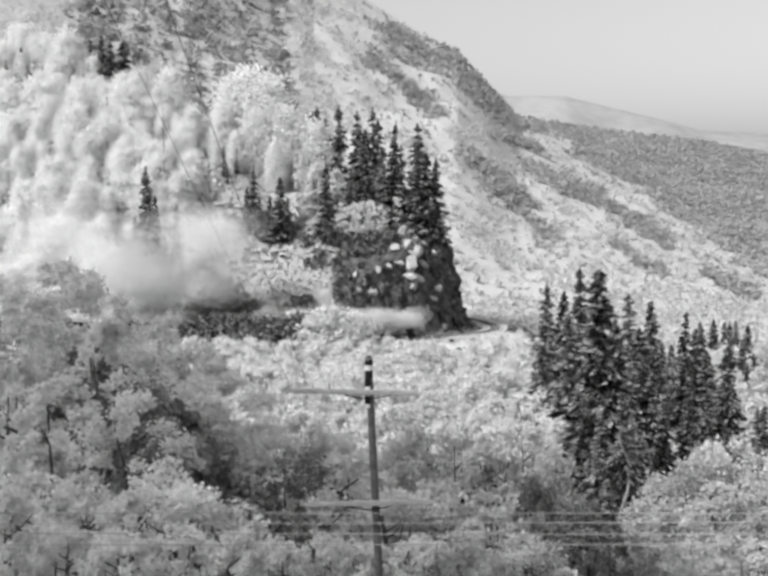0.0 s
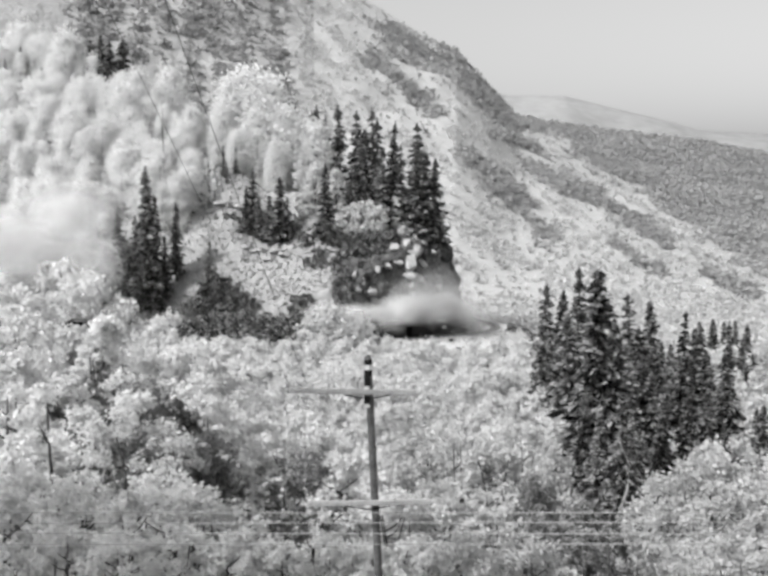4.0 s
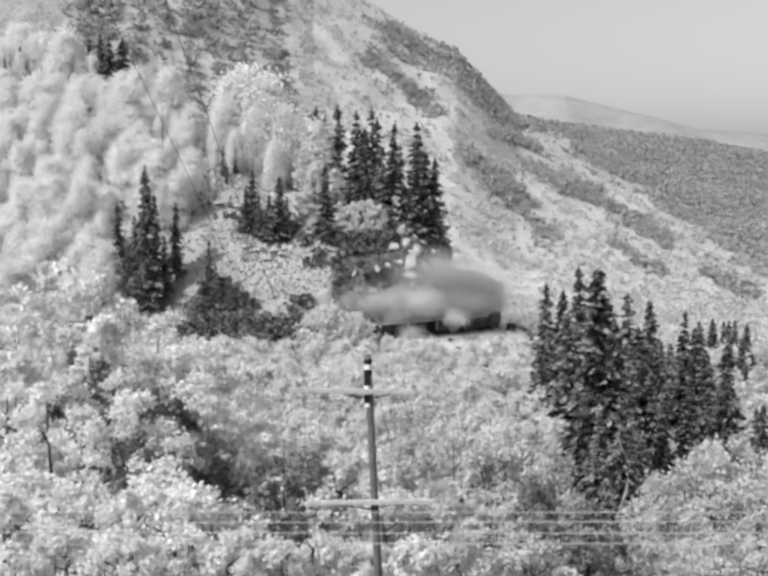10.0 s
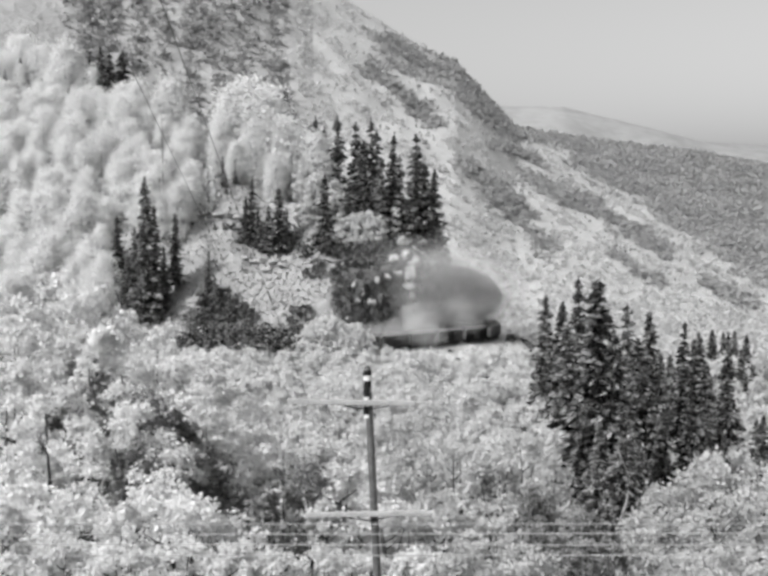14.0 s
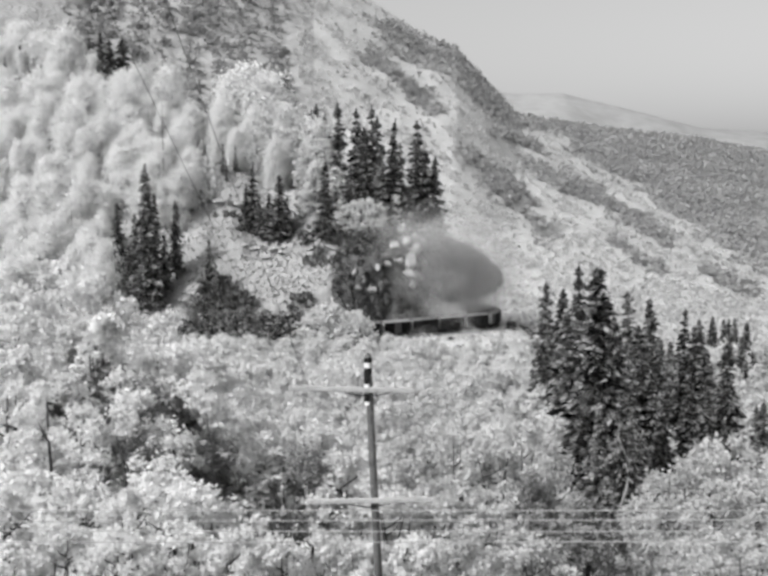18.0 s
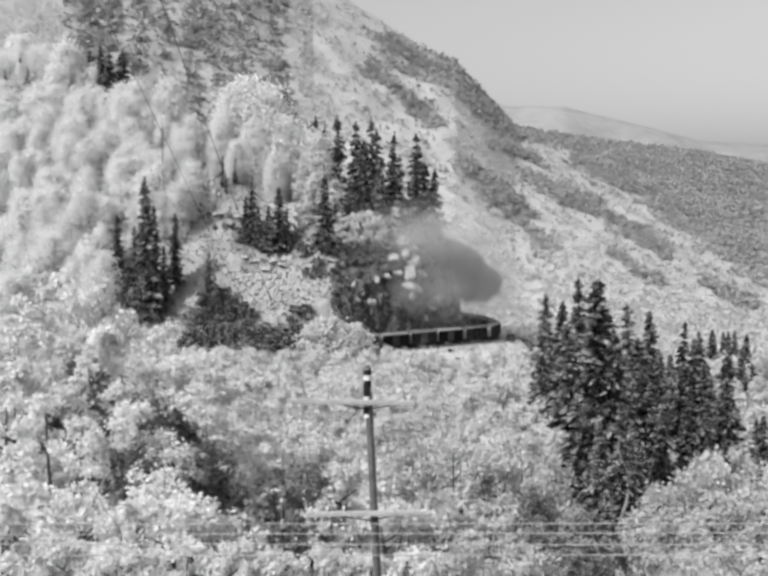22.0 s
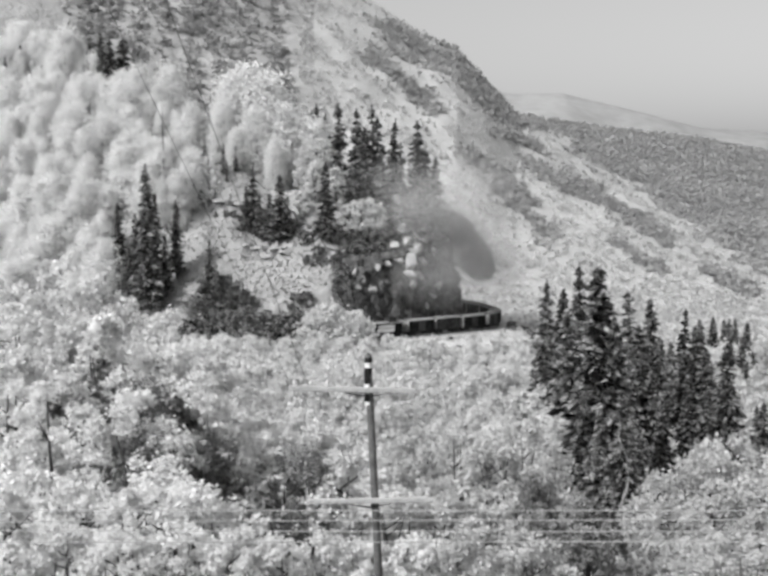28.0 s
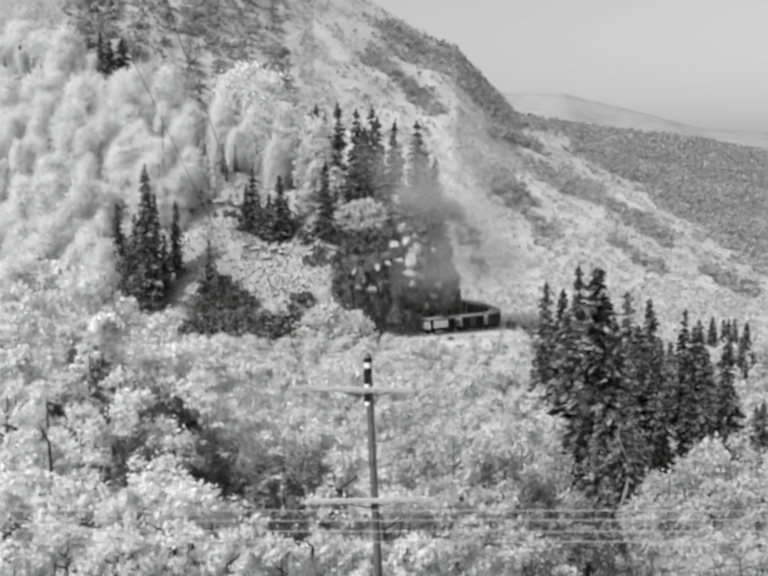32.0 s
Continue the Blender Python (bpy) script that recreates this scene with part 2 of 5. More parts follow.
def ground(x, y):
    x, y = np.asarray(x, float), np.asarray(y, float)
    b = x / np.maximum(y, 1.0)
    z = np.interp(y, [-4000, -200, -40, 0, 3, 8, 14, 20, 26, 40, 60, 86, 120, 170, 192, 215, 330, 4900],
                  [220, 90, 36, 24.35, 24.1, 21.6, 18.4, 15.8, 13.8, 8.5, 4, -0.5, -4, -5, -4.2, -3, -8, -30])
    z = z + waves(x, y, 30, 5) * 0.5 * smooth(12, 40, np.abs(y))
    # the mountainside across the valley, a wooded ridge behind it, pale far hills
    crest = np.interp(b, [-1.2, -0.4, -0.085, 0.04, 0.068, 0.105, 0.126, 0.193, 0.286, 0.36, 0.6, 1.2], [330, 290, 190, 136, 129, 100, 84, 64, 36, 16, -10, -10])
    s = np.clip((y - 330) / 370, 0, 1)
    rough = waves(x - y * 0.4, y * 0.35, 90, 8) * 5 + waves(x, y, 34, 9) * 2
    one = np.where(y < 700, -8 + (crest + 8) * s ** 1.1 + rough * s * smooth(720, 560, y), crest - (y - 700) * 0.55)
    crest = np.interp(b, [-1.2, 0, 0.126, 0.193, 0.286, 0.36, 0.6, 1.2], [260, 215, 158, 140, 124, 103, 75, 160])
    s = np.clip((y - 900) / 700, 0, 1)
    two = np.where(y < 1600, -40 + (crest + 40) * s + waves(x, y, 240, 11) * 9 * s * smooth(1600, 1350, y), crest - (y - 1600) * 0.45)
    crest = np.interp(b, [-1.2, 0, 0.115, 0.17, 0.24, 0.31, 0.36, 0.6, 1.2], [520, 420, 364, 353, 309, 266, 240, 190, 420])
    s = np.clip((y - 2100) / 1100, 0, 1)
    three = np.where(y < 3200, -60 + (crest + 60) * s + waves(x, y, 500, 12) * 22 * s * smooth(3200, 2900, y), crest - (y - 3200) * 0.3)
    z = np.where(y > 330, np.maximum(np.maximum(np.maximum(one, two), three), -60), z)
    # the spur within the bend of the track, with its rock cut
    d = np.full(x.shape, -400.0)
    reach = (y > 150) & (y < 520) & (np.abs(x) < 420)
    if reach.any():
        d[reach] = from_track(x[reach], y[reach])
    inner = d - setback(x)
    wall = np.interp(x, [-120, -45, -28, -8, 6, 18], [4, 4, 5, 11, 17, 16])
    slope = np.interp(x, [-200, -84, -50, -30, -10, 20], [0.98, 1.08, 0.93, 0.76, 0.66, 0.62])
    uneven = waves(x, y, 14, 21) * 1.0 + waves(x, y, 42, 22) * 1.8
    spur = TRACK_Z + wall * smooth(3.6, np.interp(x, [6, 14], [8.0, 9.6]), inner + waves(x, y, 7, 24) * 0.7) + slope * np.clip(inner - 7.5, 0, 110) + uneven * smooth(8, 22, d)
    z = np.where(d > 0, np.maximum(spur, np.where(d > 40, z, -99)), z)
    bed = smooth(13, 3.2, np.abs(d))
    z = np.where(d <= 0, z * (1 - bed) + (TRACK_Z - 0.45) * bed, z)
    return np.where((d > 0) & (d < 3.6), TRACK_Z - 0.45, z)
# ---- the lie of the land ends ----



def build_ground():
    """One sheet all round, finest where the spur and the track lie."""
    turn = np.radians(np.concatenate([np.arange(-180, -32, 6), np.arange(-32, -24, 0.8), np.arange(-24, 24, 0.125), np.arange(24, 32, 0.8), np.arange(32, 180, 6)]))
    run = np.concatenate([np.arange(2, 30, 1.5), np.arange(30, 190, 4), np.arange(190, 262, 0.6), np.arange(262, 340, 2), np.arange(340, 720, 7),
                          np.arange(720, 1650, 26), np.arange(1650, 3300, 55), np.array([3400, 3600, 3900, 4300, 4800])])
    rr, tt = np.meshgrid(run, turn, indexing="ij")
    x, y = np.sin(tt) * rr, np.cos(tt) * rr
    z = ground(x.ravel(), y.ravel()).reshape(x.shape)
    nr, nt = x.shape
    verts = np.stack([x, y, z], 2).reshape(-1, 3)
    verts = np.concatenate([verts, [[0, 0, 24.3]]])
    i = np.arange(nr - 1)[:, None] * nt + np.arange(nt)[None, :]
    j = np.arange(nr - 1)[:, None] * nt + (np.arange(nt)[None, :] + 1) % nt
    quads = np.stack([i, i + nt, j + nt, j], 2).reshape(-1, 4)
    hub = np.stack([np.full(nt, nr * nt), np.arange(nt), (np.arange(nt) + 1) % nt], 1)
    me = mesh_of("ground", verts, [*quads.tolist(), *hub.tolist()], [MEADOW, SCREE, SLOPE, WOODS, HILLS, ROCK, SHADED_FLOOR], True)
    mid = verts[quads].mean(1)
    d = np.full(len(mid), -400.0)
    near = (mid[:, 1] > 150) & (mid[:, 1] < 420)
    d[near] = from_track(mid[near, 0], mid[near, 1])
    kind = np.where(mid[:, 1] > 1900, 4, np.where(mid[:, 1] > 694, 3, np.where(mid[:, 1] > 335, 2, 0)))
    kind = np.where((kind == 2) & (mid[:, 0] < -0.065 * mid[:, 1]), 3, kind)
    kind = np.where((d > -22) & (d < 3.2) & (mid[:, 0] > -5), 1, kind)
    kind = np.where((d >= 3.2) & (d < np.where(mid[:, 0] > -16, 13.0, 8.5)) & (mid[:, 0] > -7), 5, kind)
    # the near ground under the trees takes the floor with shade in its colour
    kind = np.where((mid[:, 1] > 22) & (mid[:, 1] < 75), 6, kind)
    me.polygons.foreach_set("material_index", np.concatenate([kind, np.zeros(nt, int)]))
    tagged(new("ground", me), "pale brushy valley floor and mountainsides", "ground", kind="structure")


build_ground()


# ---- trees ----
def deciduous(seed, height, spread, clumps, per_clump, leaf, material, name="deciduous_tree", lift=0.25, stems=1, tuft=0.2):
    """A leafy tree: stems with limbs, and a crown of sprays gathered in clumps with gaps between."""
    rng = np.random.RandomState(seed)
    tree = new(name)
    wood, tips = [], []
    for s in range(stems):
        a = rng.uniform(0, math.tau)
        out = (0.12 + 0.2 * rng.rand()) * spread if stems > 1 else 0.05 * spread
        h = height * rng.uniform(0.8, 0.95)
        line = [(math.cos(a) * out * q ** 1.3 + rng.normal() * 0.03 * spread * q, math.sin(a) * out * q ** 1.3 + rng.normal() * 0.03 * spread * q, h * q) for q in np.linspace(0, 1, 6)]
        base = height * 0.014 + 0.03
        wood.append(tube(line, [base * (1 - 0.85 * q) for q in np.linspace(0, 1, 6)], 6))
        for k in range(max(3, 8 // stems)):
            q = rng.uniform(lift, 0.9)
            p = np.array(line[0]) * 0 + [np.interp(q, np.linspace(0, 1, 6), [c[i] for c in line]) for i in range(3)]
            b, reach = rng.uniform(0, math.tau), spread * rng.uniform(0.4, 0.8) * (1 - 0.4 * q)
            tip = p + [math.cos(b) * reach, math.sin(b) * reach, reach * rng.uniform(0.4, 0.9)]
            mid = (p + tip) / 2 + [0, 0, -0.08 * reach]
            wood.append(tube([p, mid, tip], [base * 0.4, base * 0.25, base * 0.08], 5))
            tips.append(tip)
    v, f = joined(wood)
    part("trunk", mesh_of("trunk", v, f, BARK, True), tree)
    centres = []
    while len(centres) < clumps:
        q = rng.uniform(lift * 0.7, 1.0)
        girth = spread * (math.sin(math.pi * min(1, (q - lift * 0.7) / (1 - lift * 0.7) * 0.86 + 0.12)) ** 0.75)
        a, r = rng.uniform(0, math.tau), girth * rng.uniform(0.45, 1.05) ** 0.6
        bulge = 1 + 0.28 * math.sin(3 * a + seed) * math.sin(5 * q + seed)
        centres.append((math.cos(a) * r * bulge, math.sin(a) * r * bulge, height * q))
    centres = np.array(centres)
    girth = rng.uniform(0.6, 1.3, clumps) * spread * tuft
    c = np.repeat(np.arange(clumps), per_clump)
    offset = rng.normal(size=(len(c), 3)) * [1.0, 1.0, 0.75]
    offset /= np.maximum(np.linalg.norm(offset, axis=1)[:, None], 1e-6) / rng.uniform(0.2, 1.2, (len(c), 1))
    spots = centres[c] + offset * girth[c][:, None]
    lean = offset * [1, 1, 0.4] + [0, 0, 0.3]
    v, f = sprays(rng, spots, leaf)
    part("crown", mesh_of("crown", v, f, material), tree)
    return tree


def conifer(seed, height, spread, whorls, material, name="conifer", bare=0.08, droop=0.25):
    """A spruce or fir: whorls of drooping boughs that shorten to the top, with gaps."""
    rng = np.random.RandomState(seed)
    tree = new(name)
    bend = rng.normal(size=2) * 0.01 * height
    line = [(bend[0] * q * q, bend[1] * q * q, height * q) for q in np.linspace(0, 1, 7)]
    v, f = tube(line, [(height * 0.012 + 0.04) * (1.02 - q) for q in np.linspace(0, 1, 7)], 7)
    part("trunk", mesh_of("trunk", v, f, BARK, True), tree)
    spots, lean, size = [], [], []
    for w in range(whorls):
        level = q = bare + (1 - bare) * (w + rng.uniform(-0.2, 0.2)) / whorls
        reach = spread * (1 - q) ** 0.8 * rng.uniform(0.65, 1.15) + 0.12
        count = rng.randint(5, 9)
        start = rng.uniform(0, math.tau)
        for k in range(count):
            if rng.rand() < 0.1:
                continue
            a = start + math.tau * k / count + rng.normal() * 0.15
            q = min(0.985, max(bare, level + rng.uniform(-0.5, 0.5) * (1 - bare) / whorls))
            long = reach * rng.uniform(0.6, 1.15)
            steps = max(3, int(long / (0.20 * spread) * 2.6))
            for s in range(steps):
                r = long * (s + 0.6) / steps
                drop = -droop * r * (1 + 0.5 * r / max(long, 0.1)) + 0.1 * r * (r / max(long, 0.1)) ** 2
                wide = 0.24 * long * (1 - 0.6 * r / long)
                for side in (-1, -0.5, 0, 0.5, 1):
                    o = side * wide * rng.uniform(0.6, 1.2)
                    spots.append((math.cos(a) * r - math.sin(a) * o + bend[0] * q * q, math.sin(a) * r + math.cos(a) * o + bend[1] * q * q,
                                  height * q + drop + rng.normal() * 0.06 - abs(o) * 0.12))
                    lean.append((math.cos(a) - math.sin(a) * side * 0.7, math.sin(a) + math.cos(a) * side * 0.7, -droop * 1.1))
                    size.append(0.19 * spread * rng.uniform(0.7, 1.2) * (1 - 0.35 * q))
    for k in range(14):
        spots.append((bend[0], bend[1], height * (1.0 - 0.006 * k)))
        lean.append((rng.normal() * 0.5, rng.normal() * 0.5, 1.0))
        size.append(0.12 * spread)
    v, f = sprays(rng, np.array(spots), np.array(size)[:, None], np.array(lean), 1.9, flat=0.6)
    part("crown", mesh_of("crown", v, f, material), tree)
    return tree


GROVE = random.Random(7)


def plant(kinds, spots, own_height, label, category, group, spare=0.1):
    """Plants trees of the given kinds at (x, y, height); the first uses of each kind are the originals."""
    for k, (x, y, h) in enumerate(spots):
        src = kinds[k % len(kinds)]
        scale = h / own_height
        turn = GROVE.uniform(0, 360)
        wide = GROVE.uniform(0.85, 1.2)
        ob = place(src, x, y, scale, turn, wide=wide) if k < len(kinds) else copy_at(src, x, y, scale, turn, wide=wide)
        tagged(ob, label, category, group)


def strew(count, x_range, y_range, heights, seed, apart=2.5, keep=None):
    """Places for trees on a stretch of the plan, by bearing (x over y) and distance."""
    rng = random.Random(seed)
    out, tries = [], 0
    while len(out) < count and tries < count * 60:
        tries += 1
        y = rng.uniform(*y_range)
        x = rng.uniform(*x_range) * y
        if keep and not keep(x, y):
            continue
        if all((x - a) ** 2 + (y - b) ** 2 > apart ** 2 for a, b, _ in out):
            out.append((x, y, rng.uniform(*heights)))
    return out


# ---- conifers: a dense stand in the valley, the crowns on the spur, a clump beside the cut ----
firs = [conifer(s, 20.0, w, n, NEEDLE) for s, w, n in ((1, 3.9, 23), (2, 4.5, 24), (3, 3.5, 22), (4, 4.2, 22))]
plant(firs, [(22.68, 147, 19.54), (24.9, 146.25, 18.61), (24.99, 133.25, 22.74), (17.73, 87, 21.34), (18.09, 92.75, 17.65), (19.02, 86.5, 17.07), (29.83, 126.75, 19.88), (33.46, 132, 18.39),
             (26.07, 106.5, 16.42), (34.9, 133.25, 13.21), (40.36, 141.5, 16.59), (41.81, 138.75, 14.82), (34.55, 126.75, 13.81), (41.94, 134.5, 10.19), (34.95, 107.5, 10.99), (21.67, 102.75, 13.7),
             (17.18, 74.75, 11.11), (21.01, 84.25, 7.9), (23.16, 142.25, 12.11), (24.93, 139, 15.12), (39.31, 133.75, 8.9), (40.62, 113.5, 7.3), (29.71, 102, 11.41), (31.1, 100.25, 10.53), (33.71, 102.75, 14.67), (26.74, 100.25, 9.58), (19.76, 82, 9.24), (16.62, 80, 9.96), (16.08, 85.25, 11.02)],
      20.0, "tall dark conifer in a dense valley stand", "conifer", "conifers in the valley stand")
plant([copy_at(firs[0], 40, 190), copy_at(firs[2], 44, 191)], [(62.67, 190.5, 9.67), (65.2, 189, 9.31), (62.41, 197.75, 7.44), (62.95, 186.75, 7.04)],
      20.0, "distant dark conifer on the valley floor", "conifer", "far conifers in the valley")
plant([copy_at(f, 30, 120) for f in firs], [(40.8, 138, 14.7), (39.9, 130, 12.35), (30.95, 118, 14.61), (26.87, 105, 11.88), (34.95, 128, 13.74), (34.88, 122, 13.32), (33.26, 104, 9.17), (32.08, 98, 7.57), (37.72, 104, 8.61), (34.4, 96, 6.4), (19.93, 82, 7.25), (24.66, 104, 11.88), (25.55, 116, 14.34), (22.46, 128, 17.36), (21.03, 130, 13.52), (20.91, 138, 12.25)],
      20.0, "dark conifer at the edge of the valley stand", "conifer", "conifers in the valley stand")
plant([copy_at(firs[1], 60, 186)], [(60.26, 186, 10.3), (62.83, 188, 10.31), (63.66, 184, 10.19), (60.13, 192, 9.54), (57.12, 190, 9.47), (58.74, 178, 8.46), (60.14, 176, 8.83)],
      20.0, "distant dark conifer on the valley floor", "conifer", "far conifers in the valley")
spur_firs = [conifer(s, 16.0, w, n, NEEDLE, bare=0.04) for s, w, n in ((11, 3.0, 20), (12, 3.6, 19), (13, 2.8, 21))]
plant(spur_firs, [(7.58, 232.25, 24.53), (9.43, 234.5, 17.6), (11.3, 233.25, 18.6), (8.4, 233.0, 9.5), (10.72, 231.75, 9.6), (4.64, 233.5, 7.99), (1.83, 233.5, 21.26), (-0.86, 233.0, 17.49), (-3.97, 233.0, 17.07),
                  (-7.4, 232.2, 14.4), (-12.72, 227.75, 15.91), (-11.7, 225.5, 4.96), (-15.25, 228.5, 4.01), (-9.8, 225.0, 4.62)],
      16.0, "dark conifer on the rocky spur", "conifer", "conifers on the spur")
plant([copy_at(f, 0, 250) for f in spur_firs], [(-6.32, 250, 26.99), (-4.55, 247, 21.32), (7.03, 246, 18.94)],
      16.0, "tall dark conifer on the back of the spur", "conifer", "conifers on the spur")
ledge_firs = [conifer(s, 12.0, w, 17, NEEDLE, bare=0.02) for s, w in ((14, 2.6), (15, 3.0))]
plant(ledge_firs, [(-29.97, 240.5, 13.8), (-31.2, 240.25, 10.15), (-28.21, 238.25, 9.23), (-22.92, 233.0, 13.36), (-21.2, 231.5, 9.66), (-25.73, 235.75, 9.99)], 12.0, "dark full conifer above the pale rock ledges", "conifer", "conifers on the spur")
hazy_firs = [conifer(s, 14.0, w, 17, NEEDLE_GREY) for s, w in ((21, 2.0), (22, 1.7))]
plant(hazy_firs, [(-25.99, 282, 46.48), (-26.99, 280, 41.06), (-16.73, 262, 29.96), (-14.93, 262, 28.52), (-11.23, 260, 31.68), (2.3, 250, 25.79), (3.6, 238, 14.9), (-2.57, 254, 30.89),
                  (-1.66, 258, 29.32), (-18.58, 266, 30.04), (-23.64, 280, 42.36)],
      14.0, "grey slender conifer among pale trees on the spur", "conifer", "slender conifers on the spur")
plant([copy_at(f, -40, 250) for f in hazy_firs], [(-38.21, 252, 7.8), (-37.15, 250, 5.2), (-35.61, 254, 6.0), (-41.76, 252, 4.2), (-46.89, 240, 5.6)],
      14.0, "small grey conifer beside the pale ledge", "conifer", "slender conifers on the spur")
plant([copy_at(f, -40, 250) for f in spur_firs[:2]], [(-78.16, 284, 16.63), (-75.95, 286, 20.6), (-72.59, 284, 21.03), (-70.31, 288, 27.45), (-100.64, 284, 7.94), (-97.34, 286, 8.92), (-93.32, 282, 6.64), (-90.96, 284, 5.0), (-99.95, 281, 7.17), (-74.17, 280, 14.4)], 16.0, "dark conifer high on the wooded spur", "conifer", "conifers high on the spur")
cut_firs = [conifer(s, 22.0, w, 26, NEEDLE, bare=0.12) for s, w in ((31, 3.6), (32, 3.2))]
plant(cut_firs, [(-49.95, 222.25, 29.89), (-58.22, 231.25, 15.23), (-45.04, 228.5, 17.22), (-48.54, 224.25, 22.15), (-53.29, 226.5, 16.79), (-46.55, 224.0, 13.49), (-54.64, 225.5, 11.61), (-49.24, 221.25, 17.39), (-46.95, 220.5, 10.36), (-51.34, 221.75, 10.27)],
      22.0, "dark conifer clump on the slope above the track", "conifer", "conifers above the track")
plant([copy_at(cut_firs[1], -40, 222)], [(-36.51, 219.75, 13.41), (-34.74, 217.25, 10.18), (-37.76, 218.25, 8.58), (-31.44, 215.25, 9.58), (-28.76, 213.75, 8.36), (-33.4, 216.0, 6.98)], 22.0, "small grey conifer above the cut", "conifer", "conifers above the track")


# ---- pale broadleaf trees: on the spur, along the valley, close before the camera ----
def on_spur(x, y):
    # the slope before the conifer clump and the pale ledges stay open
    d = float(from_track(np.array([x]), np.array([y]))[0])
    b = x / y
    if -0.265 < b < -0.18 and y < 240 or b >= -0.18 and y < 262:
        return False
    return d > 6


def on_top(x, y):
    return float(from_track(np.array([x]), np.array([y]))[0]) > 10


aspens = [deciduous(s, 12.0, w, 150, 30, 0.34, LEAF_FAR, lift=0.02, tuft=0.85) for s, w in ((41, 2.3), (42, 2.7), (43, 2.1), (44, 2.5))]
plant(aspens, strew(200, (-0.40, -0.15), (224, 300), (7, 13), 3, 2.9, on_spur), 12.0, "pale leafy tree on the steep spur", "tree", "pale trees on the spur")
more_aspens = [copy_at(a, -30, 250) for a in aspens]
plant(more_aspens, strew(34, (-0.165, -0.065), (262, 290), (8, 15), 4, 3.2, on_spur), 12.0, "pale rounded tree on the ridge of the spur", "tree", "pale trees on the ridge")
tall_aspens = [deciduous(s, 22.0, w, 420, 28, 0.4, LEAF_FAR, lift=0.06, stems=3, tuft=0.48) for s, w in ((45, 4.7), (46, 4.0))]
plant(tall_aspens, [(-38.59, 268, 29.29), (-34.52, 270, 35.56), (-29.99, 268, 35.85), (-39.96, 262, 17.67), (-24.8, 262, 27.22), (-22.12, 264, 22.73), (-31.55, 260, 21.11), (-35.59, 256, 10.05), (-26.11, 253, 13.15), (-19.36, 264, 16.39),
                    (-17.35, 262, 25.39), (-47.2, 266, 13.8), (-55.52, 276, 21.4), (-57.91, 272, 12.31), (-67.55, 276, 11.63), (-80.57, 282, 7.37), (-91.39, 290, 9.78), (-72.67, 276, 5.64), (-83.96, 280, 3.71), (-96.77, 286, 5.43)],
      22.0, "tall pale rounded tree high on the spur", "tree", "tall pale trees on the spur")
bushes = [deciduous(s, 5.0, w, 70, 22, 0.32, LEAF, "bush", lift=0.03, stems=3, tuft=0.34) for s, w in ((51, 2.4), (52, 2.0), (53, 2.8), (54, 1.6))]
def below_track(spots):
    # the bushes leave the track in sight where it comes out of the cut
    out = []
    for x, y, h in spots:
        room = 26 - (0.1265 if x / y > -0.115 else 0.115) * y - float(ground(np.array([x]), np.array([y]))[0])
        if min(h, room * 0.93) > 1.0:
            out.append((x, y, min(h, room * 0.93)))
    return out


plant(bushes, below_track(strew(170, (-0.33, 0.035), (150, 203), (4.5, 7.0), 5, 2.6)), 5.0, "pale leafy bush on the valley floor", "bush", "pale bushes below the track")
plant([copy_at(b, 10, 190) for b in bushes], below_track(strew(46, (0.03, 0.15), (140, 202), (3.5, 6.0), 55, 2.8)), 5.0, "pale leafy bush below the fill", "bush", "pale bushes below the track")


def thicket(name, kinds, spots, own_height, label):
    """A stand of bushes grown into one another, as one mass of leaves."""
    rng, verts, faces, base = np.random.RandomState(18), [], [], 0
    crowns = []
    for k in kinds:
        me = next(c for c in k.children if c.name.startswith("crown")).data
        v = np.empty(len(me.vertices) * 3)
        me.vertices.foreach_get("co", v)
        crowns.append((v.reshape(-1, 3), np.array([p.vertices[:] for p in me.polygons])))
    for k, (x, y, h) in enumerate(spots):
        v, f = crowns[k % len(crowns)]
        a, s = rng.uniform(0, math.tau), h / own_height
        turn = np.array([(math.cos(a), -math.sin(a), 0), (math.sin(a), math.cos(a), 0), (0, 0, 1)]) * s
        verts.append(v @ turn.T + [x, y, float(ground(np.array([x]), np.array([y]))[0]) - 0.15])
        faces.append(f + base)
        base += len(v)
    tagged(new(name, mesh_of(name, np.concatenate(verts), np.concatenate(faces).tolist(), LEAF)), label, "thicket", kind="stuff")


